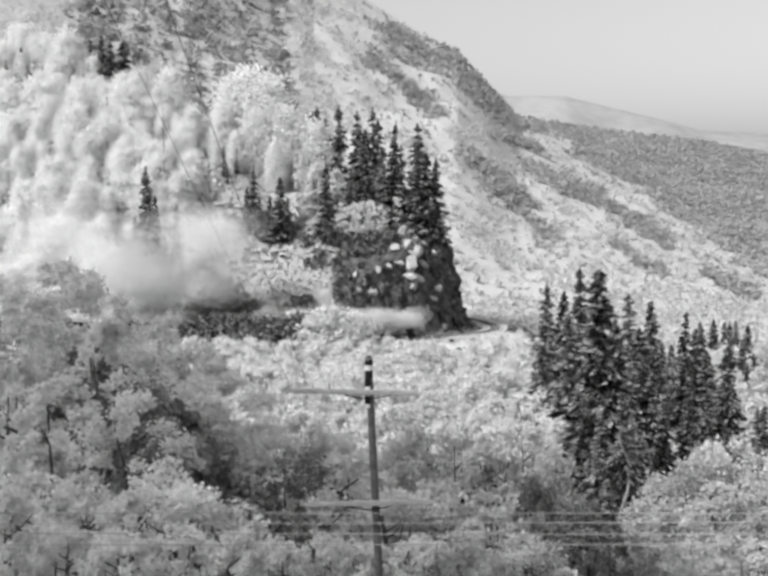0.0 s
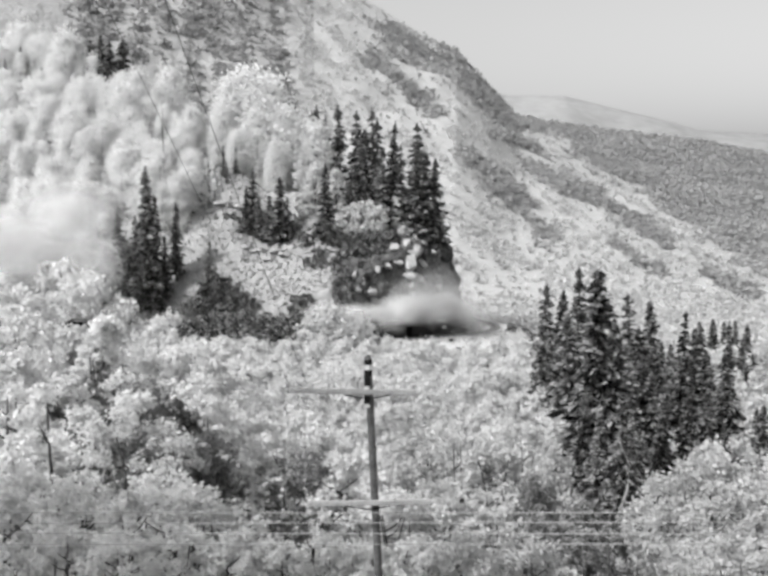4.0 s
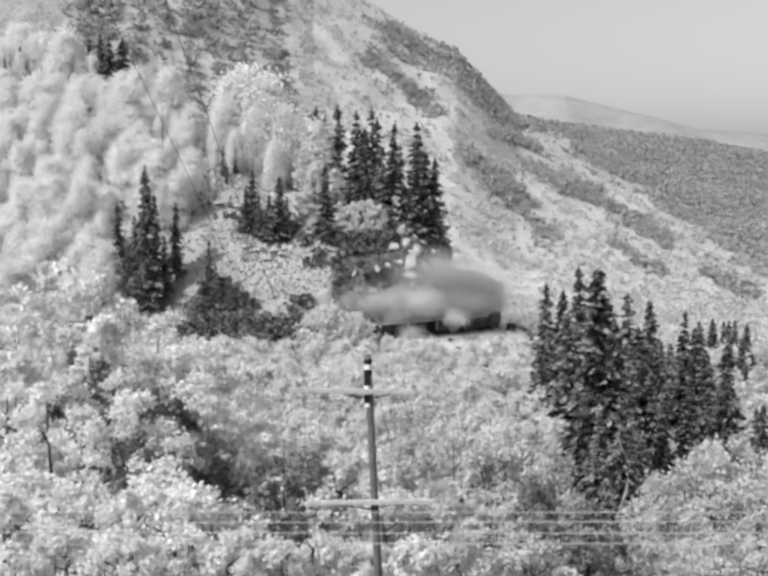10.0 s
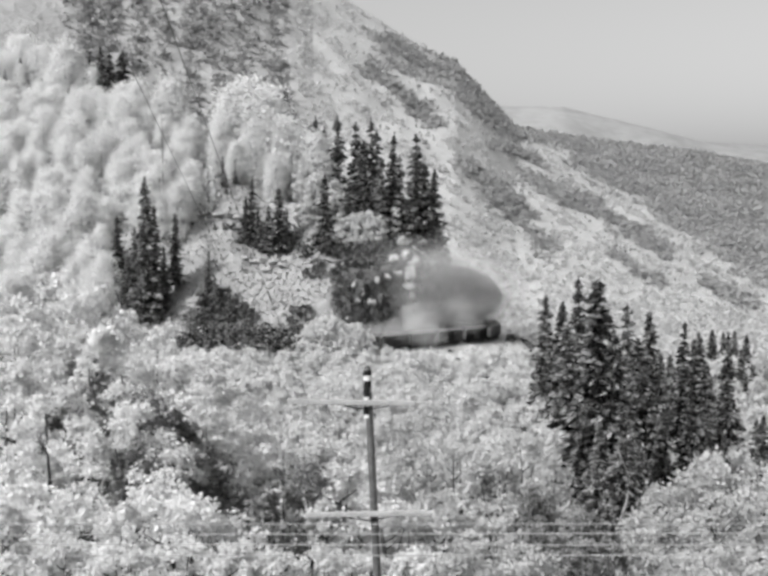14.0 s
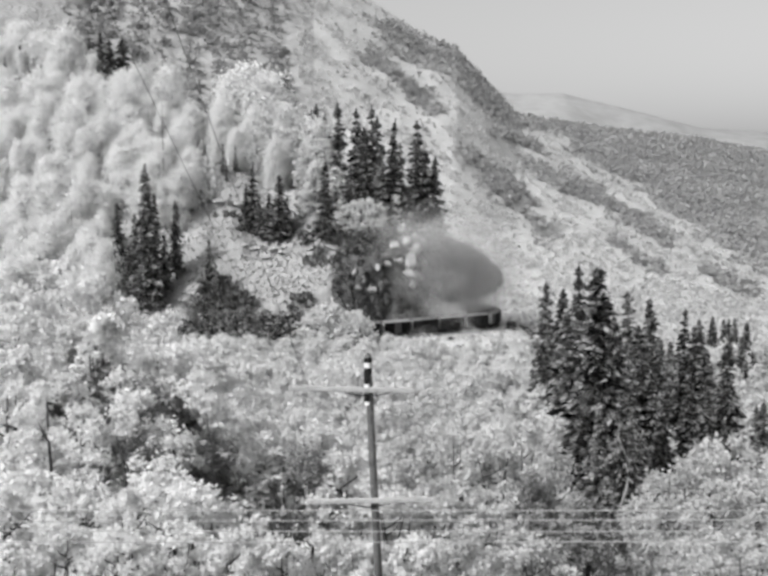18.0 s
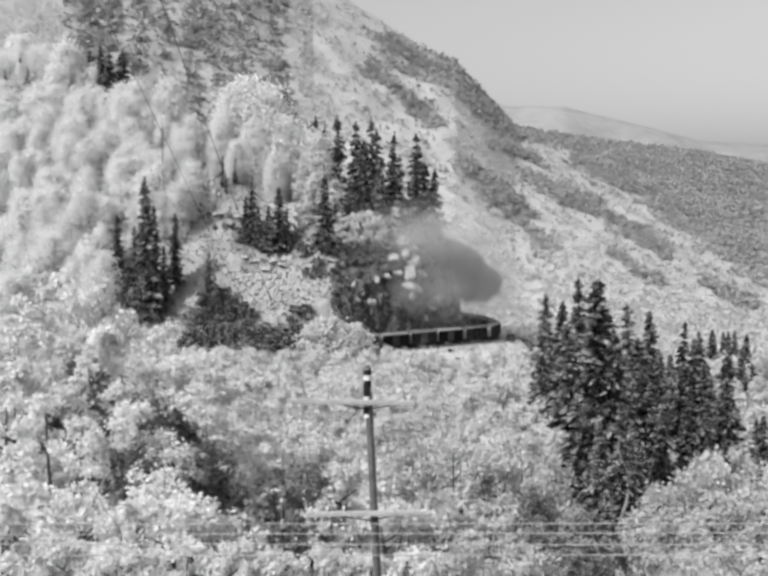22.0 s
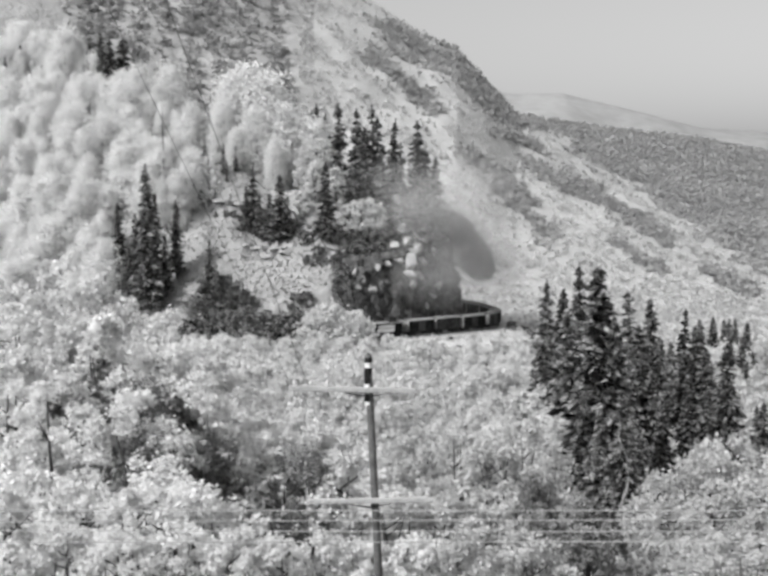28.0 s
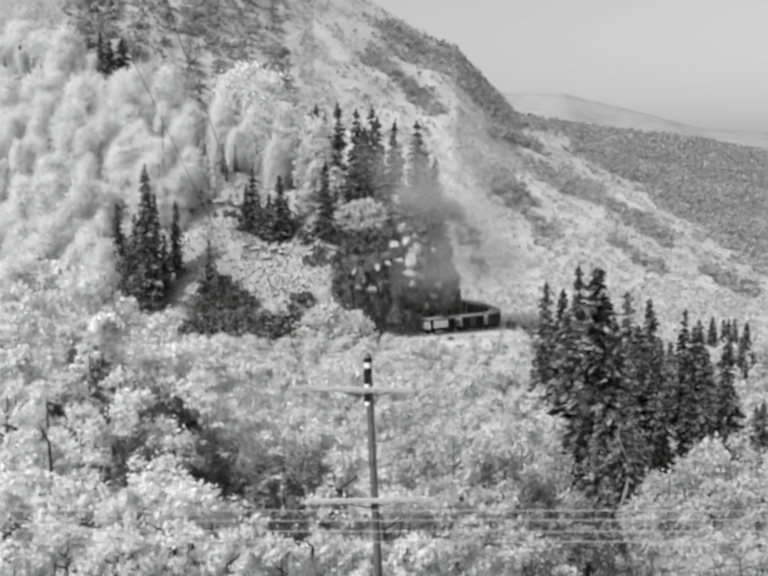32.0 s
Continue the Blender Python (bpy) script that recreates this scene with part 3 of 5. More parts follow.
thicket("valley_thicket", bushes, strew(175, (-0.30, 0.17), (92, 160), (3.5, 6.5), 6, 3.0), 5.0, "pale leafy thicket filling the valley bottom")
top_bushes = [copy_at(b, -5, 236) for b in bushes]
plant(top_bushes, strew(5, (-0.05, 0.0), (228, 246), (1.5, 2.6), 9, 2.2, on_top), 5.0, "pale bush among rocks on the spur", "bush", "pale bushes on the spur")
plant([copy_at(b, -10, 200) for b in bushes], [(-13.2, 200.5, 7.2), (-11.6, 200.5, 8.0), (-9.9, 201, 8.3), (-8.2, 201, 7.2), (-6.4, 201, 6.4), (-5.4, 201, 7.0), (-4.6, 200.5, 6.6), (-1.6, 200, 3.9), (0.75, 200, 3.9), (-11.06, 199, 6.4),
      (-6.41, 199, 5.6), (3.18, 200, 3.6), (-8.69, 198, 5.8), (-2.5, 198, 4.2), (-16.19, 199.6, 3.2), (-18.98, 199.6, 2.8), (-22.23, 199.6, 3.4), (-25.49, 199.6, 2.9), (-29.21, 199.6, 3.0), (-32.93, 199.6, 3.2), (-36.4, 199.6, 4.4)],
      5.0, "tall pale bush close below the track", "bush", "pale bushes below the track")
right_bushes = [copy_at(b, 40, 120) for b in bushes]
plant(right_bushes, strew(60, (0.17, 0.40), (90, 200), (3.0, 6.5), 8, 3.4), 5.0, "pale bush between the conifers", "bush", "pale bushes by the conifers")
brow_aspens = [deciduous(s, 7.0, 1.5, 70, 14, 0.32, LEAF, lift=0.06, stems=2, tuft=0.32) for s in (47, 48)]
plant(brow_aspens, [(-8.4, 228.6, 7.6), (-6.6, 228.2, 8.4), (-4.9, 228.0, 8.8), (-3.2, 228.2, 8.6), (-1.6, 228.4, 7.6), (-0.2, 228.6, 6.4), (-18.84, 236.25, 6.43), (-15.6, 240, 10.5), (-17.8, 243, 12.5), (-11.0, 240, 9.5), (2.6, 232, 7.0)],
      7.0, "small grey-leaved tree among the conifers of the spur", "tree", "small pale trees on the brow")
dark_bushes = [deciduous(s, 4.0, 1.9, 26, 30, 0.36, NEEDLE_GREY, "shrub", lift=0.02, stems=3) for s in (61, 62)]
plant(dark_bushes, [(-37.18, 219.0, 5.0), (-34.07, 218.75, 5.0), (-31.35, 217.5, 4.5), (-28.59, 215.75, 4.5), (-36.7, 222.5, 4.5), (-33.4, 221.25, 4.0), (-18.29, 213.0, 3.6), (-15.76, 212.5, 3.6), (-14.78, 220.75, 2.4), (-16.05, 221.25, 2.2),
                    (-9.35, 213.5, 3.2), (-12.71, 220.5, 2.4)],
      4.0, "dark shrub clinging to the rocky spur", "shrub", "shrubs on the spur")
plant([copy_at(b, -5, 230) for b in bushes], strew(6, (-0.06, 0.03), (226, 238), (1.6, 3.0), 15, 1.6, on_top), 5.0, "ragged pale bush on the brow of the spur", "bush", "pale bushes on the brow")
grey_shrubs = [deciduous(s, 3.5, 1.7, 30, 36, 0.3, NEEDLE_GREY, "shrub", lift=0.02, stems=3, tuft=0.26) for s in (67, 68)]
plant(grey_shrubs, strew(9, (-0.15, 0.02), (216, 236), (0.8, 1.6), 17, 2.0, on_top), 3.5, "grey shrub on the open slope of the spur", "shrub", "grey shrubs on the spur")
crest_shrubs = [deciduous(s, 3.5, 1.8, 30, 40, 0.28, NEEDLE, "shrub", lift=0.02, stems=3, tuft=0.26) for s in (65, 66)]
plant(crest_shrubs, [(-30.44, 239.5, 2.4), (-28.04, 238.0, 2.6), (-25.57, 235.5, 2.6), (-22.48, 231.75, 2.6), (-20.24, 232.0, 2.2), (-18.02, 229.75, 2.2), (-16.09, 228.0, 2.4), (-13.87, 222.75, 2.6), (-17.13, 227.75, 2.0), (-12.53, 227.0, 3.2),
                     (-8.9, 228.25, 3.4), (-7.28, 227.25, 3.2), (-5.44, 225.5, 3.2), (-3.57, 226.25, 3.4), (-1.47, 225.5, 3.2), (0.63, 226.5, 3.0), (2.21, 227.25, 2.6), (-6.61, 222.25, 2.6), (-4.01, 221.5, 2.6), (-1.96, 222.25, 2.4)],
      3.5, "dark shrub among the rocks of the spur", "shrub", "dark shrubs on the spur")
plant([copy_at(s, -20, 230) for s in crest_shrubs], [(-8.66, 221.75, 2.4), (-10.12, 219.75, 2.4), (-8.98, 216.75, 2.6), (-7.59, 214.5, 2.6), (-6.86, 213.25, 2.6), (-4.98, 218.75, 1.8), (0.1, 222.25, 1.8),
      (-45.73, 244.5, 1.0), (-38.61, 242.25, 1.3), (-36.25, 241.5, 1.6), (-34.24, 241.5, 1.6), (-43.69, 242.5, 0.8)], 3.5, "low dark shrub under a rock ledge", "shrub", "dark shrubs on the spur")
trackside = [deciduous(s, 5.0, 2.6, 52, 40, 0.3, NEEDLE, "shrub", lift=0.02, stems=3, tuft=0.26) for s in (63, 64)]
plant(trackside, [(-37.2, 203.2, 6.0), (-34.9, 203, 6.4), (-32.6, 203, 6.8), (-30.3, 203, 6.6), (-28.0, 203, 6.4), (-25.8, 203, 5.6), (-23.6, 202.6, 6.3), (-21.4, 202.4, 6.0), (-19.2, 202.4, 6.4), (-17.0, 202.4, 6.6), (-15.0, 202.4, 6.4),
                  (-38.35, 216.75, 5.0), (-33.62, 215.5, 4.5), (-28.32, 213.5, 4.0), (-23.72, 212.5, 3.2)],
      5.0, "dense dark shrub beside the track", "shrub", "dark shrubs beside the track")

near_trees = [deciduous(s, 14.0, w, 120, 78, 0.17, LEAF_NEAR, lift=0.16, stems=2, tuft=0.125) for s, w in ((71, 3.4), (72, 4.0), (73, 3.0))]
plant(near_trees, [(-17.54, 52, 15.52), (-16.7, 58, 17.78), (-12.22, 46, 13.68), (-10.59, 50, 14.59), (-8.73, 48, 13.04), (-14.3, 40, 12.09), (-11.82, 38, 10.98), (-8.68, 36, 9.68), (-20.68, 66, 19.52), (-7.52, 44, 10.37), (-23, 60, 18.15)],
      14.0, "tall leafy tree below the bank", "tree", "leafy trees below the bank")
# darker trees; those on the left also carry the shade of crown gaps
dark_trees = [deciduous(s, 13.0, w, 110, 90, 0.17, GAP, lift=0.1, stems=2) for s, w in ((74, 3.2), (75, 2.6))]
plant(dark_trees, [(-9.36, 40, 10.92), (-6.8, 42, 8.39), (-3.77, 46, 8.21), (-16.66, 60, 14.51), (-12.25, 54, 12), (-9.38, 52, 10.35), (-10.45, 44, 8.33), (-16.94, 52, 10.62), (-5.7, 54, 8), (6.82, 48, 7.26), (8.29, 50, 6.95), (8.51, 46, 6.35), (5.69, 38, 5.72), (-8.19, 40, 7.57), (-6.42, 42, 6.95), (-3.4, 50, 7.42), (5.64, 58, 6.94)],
      13.0, "darker leafy tree, partly for shaded gaps, below the bank", "tree", "darker trees below the bank")
near_bushes = [deciduous(s, 6.0, w, 84, 74, 0.13, LEAF_NEAR, "bush", lift=0.05, stems=4, tuft=0.155) for s, w in ((81, 2.2), (82, 2.6), (83, 1.8))]
plant(near_bushes, [(-6.43, 30, 6.12), (-5.26, 29, 5.6), (-7.07, 28, 5.28), (-9.59, 32, 6.16), (-11.28, 33, 6.7), (-10.38, 28, 5.24), (-6.59, 46, 8.38), (-6.31, 55, 9.8), (-4.63, 60, 9.99), (-3.04, 62, 9.07), (-4.23, 40, 6.49), (-2.53, 40, 6.09), (-1.51, 50, 8.01), (0.32, 42, 6.18)],
      6.0, "leafy bush on the slope below the bank", "bush", "bushes below the bank")
plant([copy_at(near_bushes[0], 5, 30)], [(-3.89, 27, 4.31), (-2.87, 27, 4.15), (-1.65, 28, 4.34), (-0.58, 28, 4.16), (1.01, 28, 4.29), (-8.5, 27, 4.33), (-6.71, 26, 4.04), (-5.3, 27, 4.31)],
      6.0, "low leafy bush at the foot of the bank", "bush", "bushes below the bank")
grey_near = [deciduous(s, 6.0, w, 84, 74, 0.13, LEAF_GREY, "bush", lift=0.05, stems=4, tuft=0.155) for s, w in ((84, 2.3), (85, 2.7))]
plant(grey_near, [(2.71, 60, 8.8), (4.53, 58, 8.87), (5.96, 56, 8.03), (8.31, 64, 9.47), (2.41, 44, 6.77), (3.89, 42, 6.57), (7.46, 50, 7.28), (15.6, 52, 7.62), (14.47, 44, 6.64), (17.58, 50, 7.72), (16.34, 44, 6.53), (15.49, 56, 7.09), (2.34, 28, 4.39), (3.67, 28, 4.27), (8.58, 28, 3.83), (9.78, 28, 3.96)],
      6.0, "duller leafy bush near the conifers", "bush", "duller bushes below the bank")

# bushes added where shade shows between crowns, the shade in their leaf colour
shade_gap_bushes = [deciduous(s, 6.0, w, 34, 44, 0.16, GAP, "bush", lift=0.05, stems=3, tuft=0.2) for s, w in ((86, 1.2), (87, 1.5))]
plant(shade_gap_bushes, [(-14.12, 50, 13.27), (-13.09, 44, 10.75), (-8.95, 42, 10.58), (-9.1, 40, 9.91), (-7.76, 38, 8.81), (-8.73, 36, 7.6), (-6.78, 38, 8.41), (-6.67, 35, 7.07), (-3.65, 37, 6.87), (-4.49, 36, 6.24), (7.97, 58, 6.57), (8.47, 55, 6.41), (9.0, 52, 6.04), (9.17, 46, 6.04), (6.37, 40, 5.95), (4.71, 36, 5.04), (9.27, 42, 5.65), (17.76, 54, 6.44)],
      6.0, "dark leafy bush standing in for a shaded gap", "bush", "dark bushes below the bank")


# ---- dead wood: a bare snag on the spur, a pale fallen branch among the conifers ----
def snag(name, height, seed, material, label):
    rng = np.random.RandomState(seed)
    ob = new(name)
    line = [(rng.normal() * 0.12 * q, rng.normal() * 0.12 * q, height * q) for q in np.linspace(0, 1, 8)]
    v, f = tube(line, [0.27 * (1.05 - q) for q in np.linspace(0, 1, 8)], 7)
    part("trunk", mesh_of("trunk", v, f, material, True), ob)
    limbs = []
    for k in range(7):
        q, a = rng.uniform(0.4, 0.95), rng.uniform(0, math.tau)
        p = np.array([0, 0, height * q])
        limbs.append(tube([p, p + [math.cos(a) * 0.5, math.sin(a) * 0.5, 0.15], p + [math.cos(a), math.sin(a), 0.6]], [0.06, 0.04, 0.015], 5))
    v, f = joined(limbs)
    part("branches", mesh_of("branches", v, f, material), ob)
    return tagged(ob, label, "dead tree")


x, y, h = (-50.81, 244.25, 24.82)
place(snag("dead_tree", h, 5, BARK, "tall bare dead tree on the spur"), x, y)
x, y, h = (-79.03, 231.75, 9.64)
place(snag("dead_tree", h, 6, POLE, "short bare dead tree on the slope"), x, y)
bough = new("dead_branch", mesh_of("dead_branch", *tube([(16.08, 72, 3.66), (16.88, 72, 6.26), (16.99, 72, 8), (16.21, 72, 9.89), (16.4, 72, 10.75)], [0.12, 0.11, 0.09, 0.06, 0.02], 6), DEAD, True))
tagged(bough, "pale crooked dead branch among conifers", "branch")


# ---- the spur's rock: broken blocks set into the face ----
def block_mesh(seed, material):
    rng = np.random.RandomState(seed)
    bm = bmesh.new()
    for p in rng.normal(size=(16, 3)):
        p = p / np.linalg.norm(p) * rng.uniform(0.75, 1.0)
        bm.verts.new((np.sign(p[0]) * abs(p[0]) ** 0.7, np.sign(p[1]) * abs(p[1]) ** 0.7, np.sign(p[2]) * abs(p[2]) ** 0.7))
    bmesh.ops.convex_hull(bm, input=bm.verts)
    loose = [v for v in bm.verts if not v.link_faces]
    bmesh.ops.delete(bm, geom=loose, context="VERTS")
    return from_bm("rock", bm, material)


def build_bluff():
    """A broken face along the inside of the bend: blocks of unlike depth that dip to one side."""
    cols, rows = np.arange(333.0, 400.0, 0.4), np.concatenate([np.arange(3.9, 8.4, 0.11), np.arange(8.4, 17.0, 0.4)])
    places = np.arange(len(TRACK))
    px, py = np.interp(cols, places, TRACK[:, 0]), np.interp(cols, places, TRACK[:, 1])
    tx, ty = np.gradient(px), np.gradient(py)
    size = np.hypot(tx, ty)
    nx, ny = -ty / size, tx / size
    back = rows + setback(px)[:, None]
    x, y = px[:, None] + nx[:, None] * back, py[:, None] + ny[:, None] * back
    z = ground(x.ravel(), y.ravel()).reshape(x.shape)
    rnd = random.Random(120)
    shades, verts = {}, []
    for i in range(len(cols)):
        for k in range(len(rows)):
            lift = 0.0
            for reach, deep, salt in ((3.0, 1.5, 1), (1.3, 0.8, 2), (0.6, 0.35, 3)):
                dip = z[i, k] + 0.55 * (cols[i] - 360)
                spot = Vector((cols[i] / reach / 1.3, dip / reach, salt * 17.0 + rows[k] / reach * 0.4))
                cell = noise.voronoi(spot)[1][0]
                key = (round(cell.x, 2), round(cell.y, 2), round(cell.z, 2))
                if key not in shades:
                    shades[key] = rnd.random()
                lift += deep * (shades[key] - 0.35)
            edge = min(1.0, i / 10, (len(cols) - 1 - i) / 10, (len(rows) - 1 - k) / 8)
            lift = max(lift, -0.1) * edge + 0.25 * edge - 0.5 * (1 - edge)
            out = -min(lift, rows[k] - 2.7)
            verts.append((x[i, k] + nx[i] * out * 0.85, y[i, k] + ny[i] * out * 0.85, z[i, k] + lift * 0.5))
    n = len(rows)
    faces = [(i * n + k, i * n + k + 1, (i + 1) * n + k + 1, (i + 1) * n + k) for i in range(len(cols) - 1) for k in range(n - 1)]
    bluff = new("rock_bluff", mesh_of("rock_bluff", verts, faces, BLUFF))
    tagged(bluff, "broken dark rock face with pale ledges beside the track", "rock", kind="structure")
    dark = [block_mesh(s, ROCK) for s in range(90, 98)]
    rng = random.Random(12)
    for k in range(110):
        i = rng.uniform(337, 392)
        qx, qy = (np.interp(i, places, TRACK[:, a]) for a in (0, 1))
        ux, uy = np.interp(i, cols, nx), np.interp(i, cols, ny)
        d = rng.uniform(4.6, 12.0)
        x, y = qx + ux * d, qy + uy * d
        if float(from_track(np.array([x]), np.array([y]))[0]) < 4.4:
            continue
        r = rng.uniform(0.35, 0.95)
        m = pose(x - ux * 0.5, y - uy * 0.5, float(ground(np.array([x]), np.array([y]))[0]), rng.uniform(-25, 25), rng.uniform(10, 40), rng.uniform(0, 360)) @ Matrix.Diagonal((r * rng.uniform(1.0, 1.7), r, r * rng.uniform(0.6, 1.1), 1))
        part("rock", rng.choice(dark), bluff, at=m)


build_bluff()
pale_blocks = [block_mesh(s, ROCK_PALE) for s in (101, 102, 103, 104)]


def boulder(x, y, sx, sy, sz, k, label="pale boulder on the spur", tip=0.0, proud=0.3):
    z = float(ground(np.array([x]), np.array([y]))[0])
    ob = new("boulder", pale_blocks[k % 4])
    ob.matrix_basis = pose(x, y - proud, z + sz * 0.25 + proud * 0.4, -20, tip, 25 * (k % 5) - 50) @ Matrix.Diagonal((sx, sy, sz, 1))
    tagged(ob, label, "boulder", "pale boulders")


for k, (x, y, size) in enumerate(((4.6, 225.25, 1.1), (6.47, 224.5, 1.4), (8.17, 225.5, 1.0), (5.57, 222.0, 1.5), (7.08, 223.75, 1.2), (5.36, 221.25, 1.2), (6.19, 221.5, 1.0), (2.3, 224.75, 0.9), (10.08, 225.75, 0.8), (8.77, 224.25, 0.8),
                                  (12.77, 226.5, 0.7), (0.61, 220.0, 0.8), (-1.42, 217.5, 0.7), (-2.42, 216.0, 0.9), (-5.2, 214.5, 0.7), (-5.93, 216.0, 0.7), (11.2, 227.5, 0.9), (2.88, 221.0, 0.8), (-4.21, 215.5, 0.7))):
    boulder(x, y, size * (1.0 + 0.45 * (k % 3)), size * 0.9, size * (1.5 - 0.3 * (k % 3)), k, "pale broken rock in the dark face", 12, 0.8)
for k, (x, y, size) in enumerate(((9.47, 232.0, 1.3), (7.32, 232.0, 1.1), (5.6, 232.25, 1.1), (1.71, 230.0, 0.9), (3.33, 231.5, 0.9), (8.6, 229.5, 1.0), (10.4, 229.0, 0.9), (6.6, 228.5, 0.9))):
    boulder(x, y, size * 1.3, size, size * 0.8, k + 1, "pale rock on the brow of the spur", 8)
for k, (x, y) in enumerate(((-20.27, 237.75), (-18.39, 234.75), (-16.53, 231.5), (-14.81, 229.75), (-12.94, 224.75), (-11.24, 224.0), (-9.74, 223.0))):
    boulder(x, y, 1.3, 0.8, 0.42, k + 2, "slanting pale rock ledge on the spur", 28)
for k, (x, y) in enumerate(((-44.94, 245.25), (-43.14, 246.0), (-40.79, 245.5), (-38.06, 244.75), (-35.57, 244.75), (-33.76, 244.75), (-30.31, 234.0), (-28.47, 234.0), (-26.07, 232.0), (-23.69, 229.75), (-21.44, 226.25), (-25.01, 228.0))):
    boulder(x, y, 1.9, 1.4, 0.65, k, "flat pale rock ledge on the spur", 4)
bank = tagged(new("cut_bank"), "low dark broken rock bank beyond the bend", "rock", kind="structure")
bank_rng = random.Random(19)
for k in range(18):
    (px, py), (qx, qy) = TRACK[376 + k // 2], TRACK[377 + k // 2]
    d = -3.4 - bank_rng.uniform(0, 1.0) - 0.28 * (18 - k) * (k % 2)
    x, y = px - (qy - py) * d, py + (qx - px) * d
    size = bank_rng.uniform(0.5, 0.9)
    part("rock", block_mesh(200 + k % 4, ROCK), bank, at=pose(x, y, float(ground(np.array([x]), np.array([y]))[0]) + 0.1, bank_rng.uniform(-20, 20), 0, bank_rng.uniform(0, 360)) @ Matrix.Diagonal((size * 1.6, size, size, 1)))
stone = [block_mesh(s, ROCK) for s in (111, 112)]
for k, ((x, y), size) in enumerate((((13.54, 213), 0.6), ((14.72, 208.5), 0.7), ((11.22, 216.25), 0.4), ((24.09, 216.5), 0.5), ((26.98, 215.25), 0.6), ((18.32, 216.5), 0.4), ((31.32, 222.5), 0.7), ((9.03, 201), 0.6))):
    ob = new("stone", stone[k % 2])
    place(ob, x, y, size, 50 * k, sink=-size * 0.2)
    tagged(ob, "dark loose stone on the fill slope", "stone", "loose stones below the track")


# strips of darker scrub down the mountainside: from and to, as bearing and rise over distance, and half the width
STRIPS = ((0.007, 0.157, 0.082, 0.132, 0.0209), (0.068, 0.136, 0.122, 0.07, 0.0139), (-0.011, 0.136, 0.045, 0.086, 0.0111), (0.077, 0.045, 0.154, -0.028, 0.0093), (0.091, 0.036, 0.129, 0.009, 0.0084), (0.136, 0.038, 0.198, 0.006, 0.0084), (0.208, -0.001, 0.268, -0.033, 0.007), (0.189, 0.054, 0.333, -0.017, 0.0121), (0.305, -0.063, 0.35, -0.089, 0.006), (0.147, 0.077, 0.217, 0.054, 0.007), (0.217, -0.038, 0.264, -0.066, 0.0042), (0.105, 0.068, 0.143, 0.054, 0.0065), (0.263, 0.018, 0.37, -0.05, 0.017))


# ---- scrub on the mountainsides, in bands that run down to the valley ----
def scrub(name, count, y_range, b_range, size, material, seed, label, bands, spread=0.25, sign=1, strips=()):
    rng = np.random.RandomState(seed)
    y = rng.uniform(*y_range, count * 6)
    b = rng.uniform(*b_range, count * 6)
    x = b * y
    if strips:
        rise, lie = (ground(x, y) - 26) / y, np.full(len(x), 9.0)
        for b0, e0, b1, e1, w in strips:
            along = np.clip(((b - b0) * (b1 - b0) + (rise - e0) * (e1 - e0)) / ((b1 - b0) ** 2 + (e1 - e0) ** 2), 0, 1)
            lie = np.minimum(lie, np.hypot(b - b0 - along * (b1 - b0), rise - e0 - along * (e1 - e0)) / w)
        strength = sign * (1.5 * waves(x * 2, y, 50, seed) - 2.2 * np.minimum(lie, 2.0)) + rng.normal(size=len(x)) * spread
    else:
        strength = sign * waves((x + 0.18 * y) * 2.4, y * bands, 60, seed) + rng.normal(size=len(x)) * spread
    strength = np.where(np.abs(from_track(x, y) + 4) < 13, -9, strength)
    pick = np.argsort(-strength)[:count]
    x, y = x[pick], y[pick]
    z = ground(x, y)
    each = 7
    c = np.repeat(np.arange(count), each)
    girth = rng.uniform(0.6, 1.4, count) * size
    spots = np.stack([x[c], y[c], z[c]], 1) + rng.normal(size=(len(c), 3)) * [0.4, 0.4, 0.3] * girth[c][:, None]
    spots[:, 2] += girth[c] * rng.uniform(0.2, 1.6, len(c))
    v, f = sprays(rng, spots, girth[c][:, None] * 0.9, flat=0.45)
    tagged(new(name, mesh_of(name, v, f, material)), label, "scrub", kind="stuff")


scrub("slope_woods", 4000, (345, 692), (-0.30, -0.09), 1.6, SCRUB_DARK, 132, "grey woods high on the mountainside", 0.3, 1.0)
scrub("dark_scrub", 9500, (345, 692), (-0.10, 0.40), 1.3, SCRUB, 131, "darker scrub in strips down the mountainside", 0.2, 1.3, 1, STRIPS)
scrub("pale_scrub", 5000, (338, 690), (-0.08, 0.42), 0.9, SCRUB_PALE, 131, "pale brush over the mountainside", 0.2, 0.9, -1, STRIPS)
scrub("ridge_woods", 20000, (1100, 1640), (0.08, 0.42), 2.8, RIDGE_WOODS, 133, "dense woods on the far ridge, haze in their colour", 0.3, 2.0)
scrub("valley_brush", 12000, (200, 338), (0.085, 0.42), 0.9, SCRUB_PALE, 134, "pale brush over the far valley floor", 0.4, 2.0)



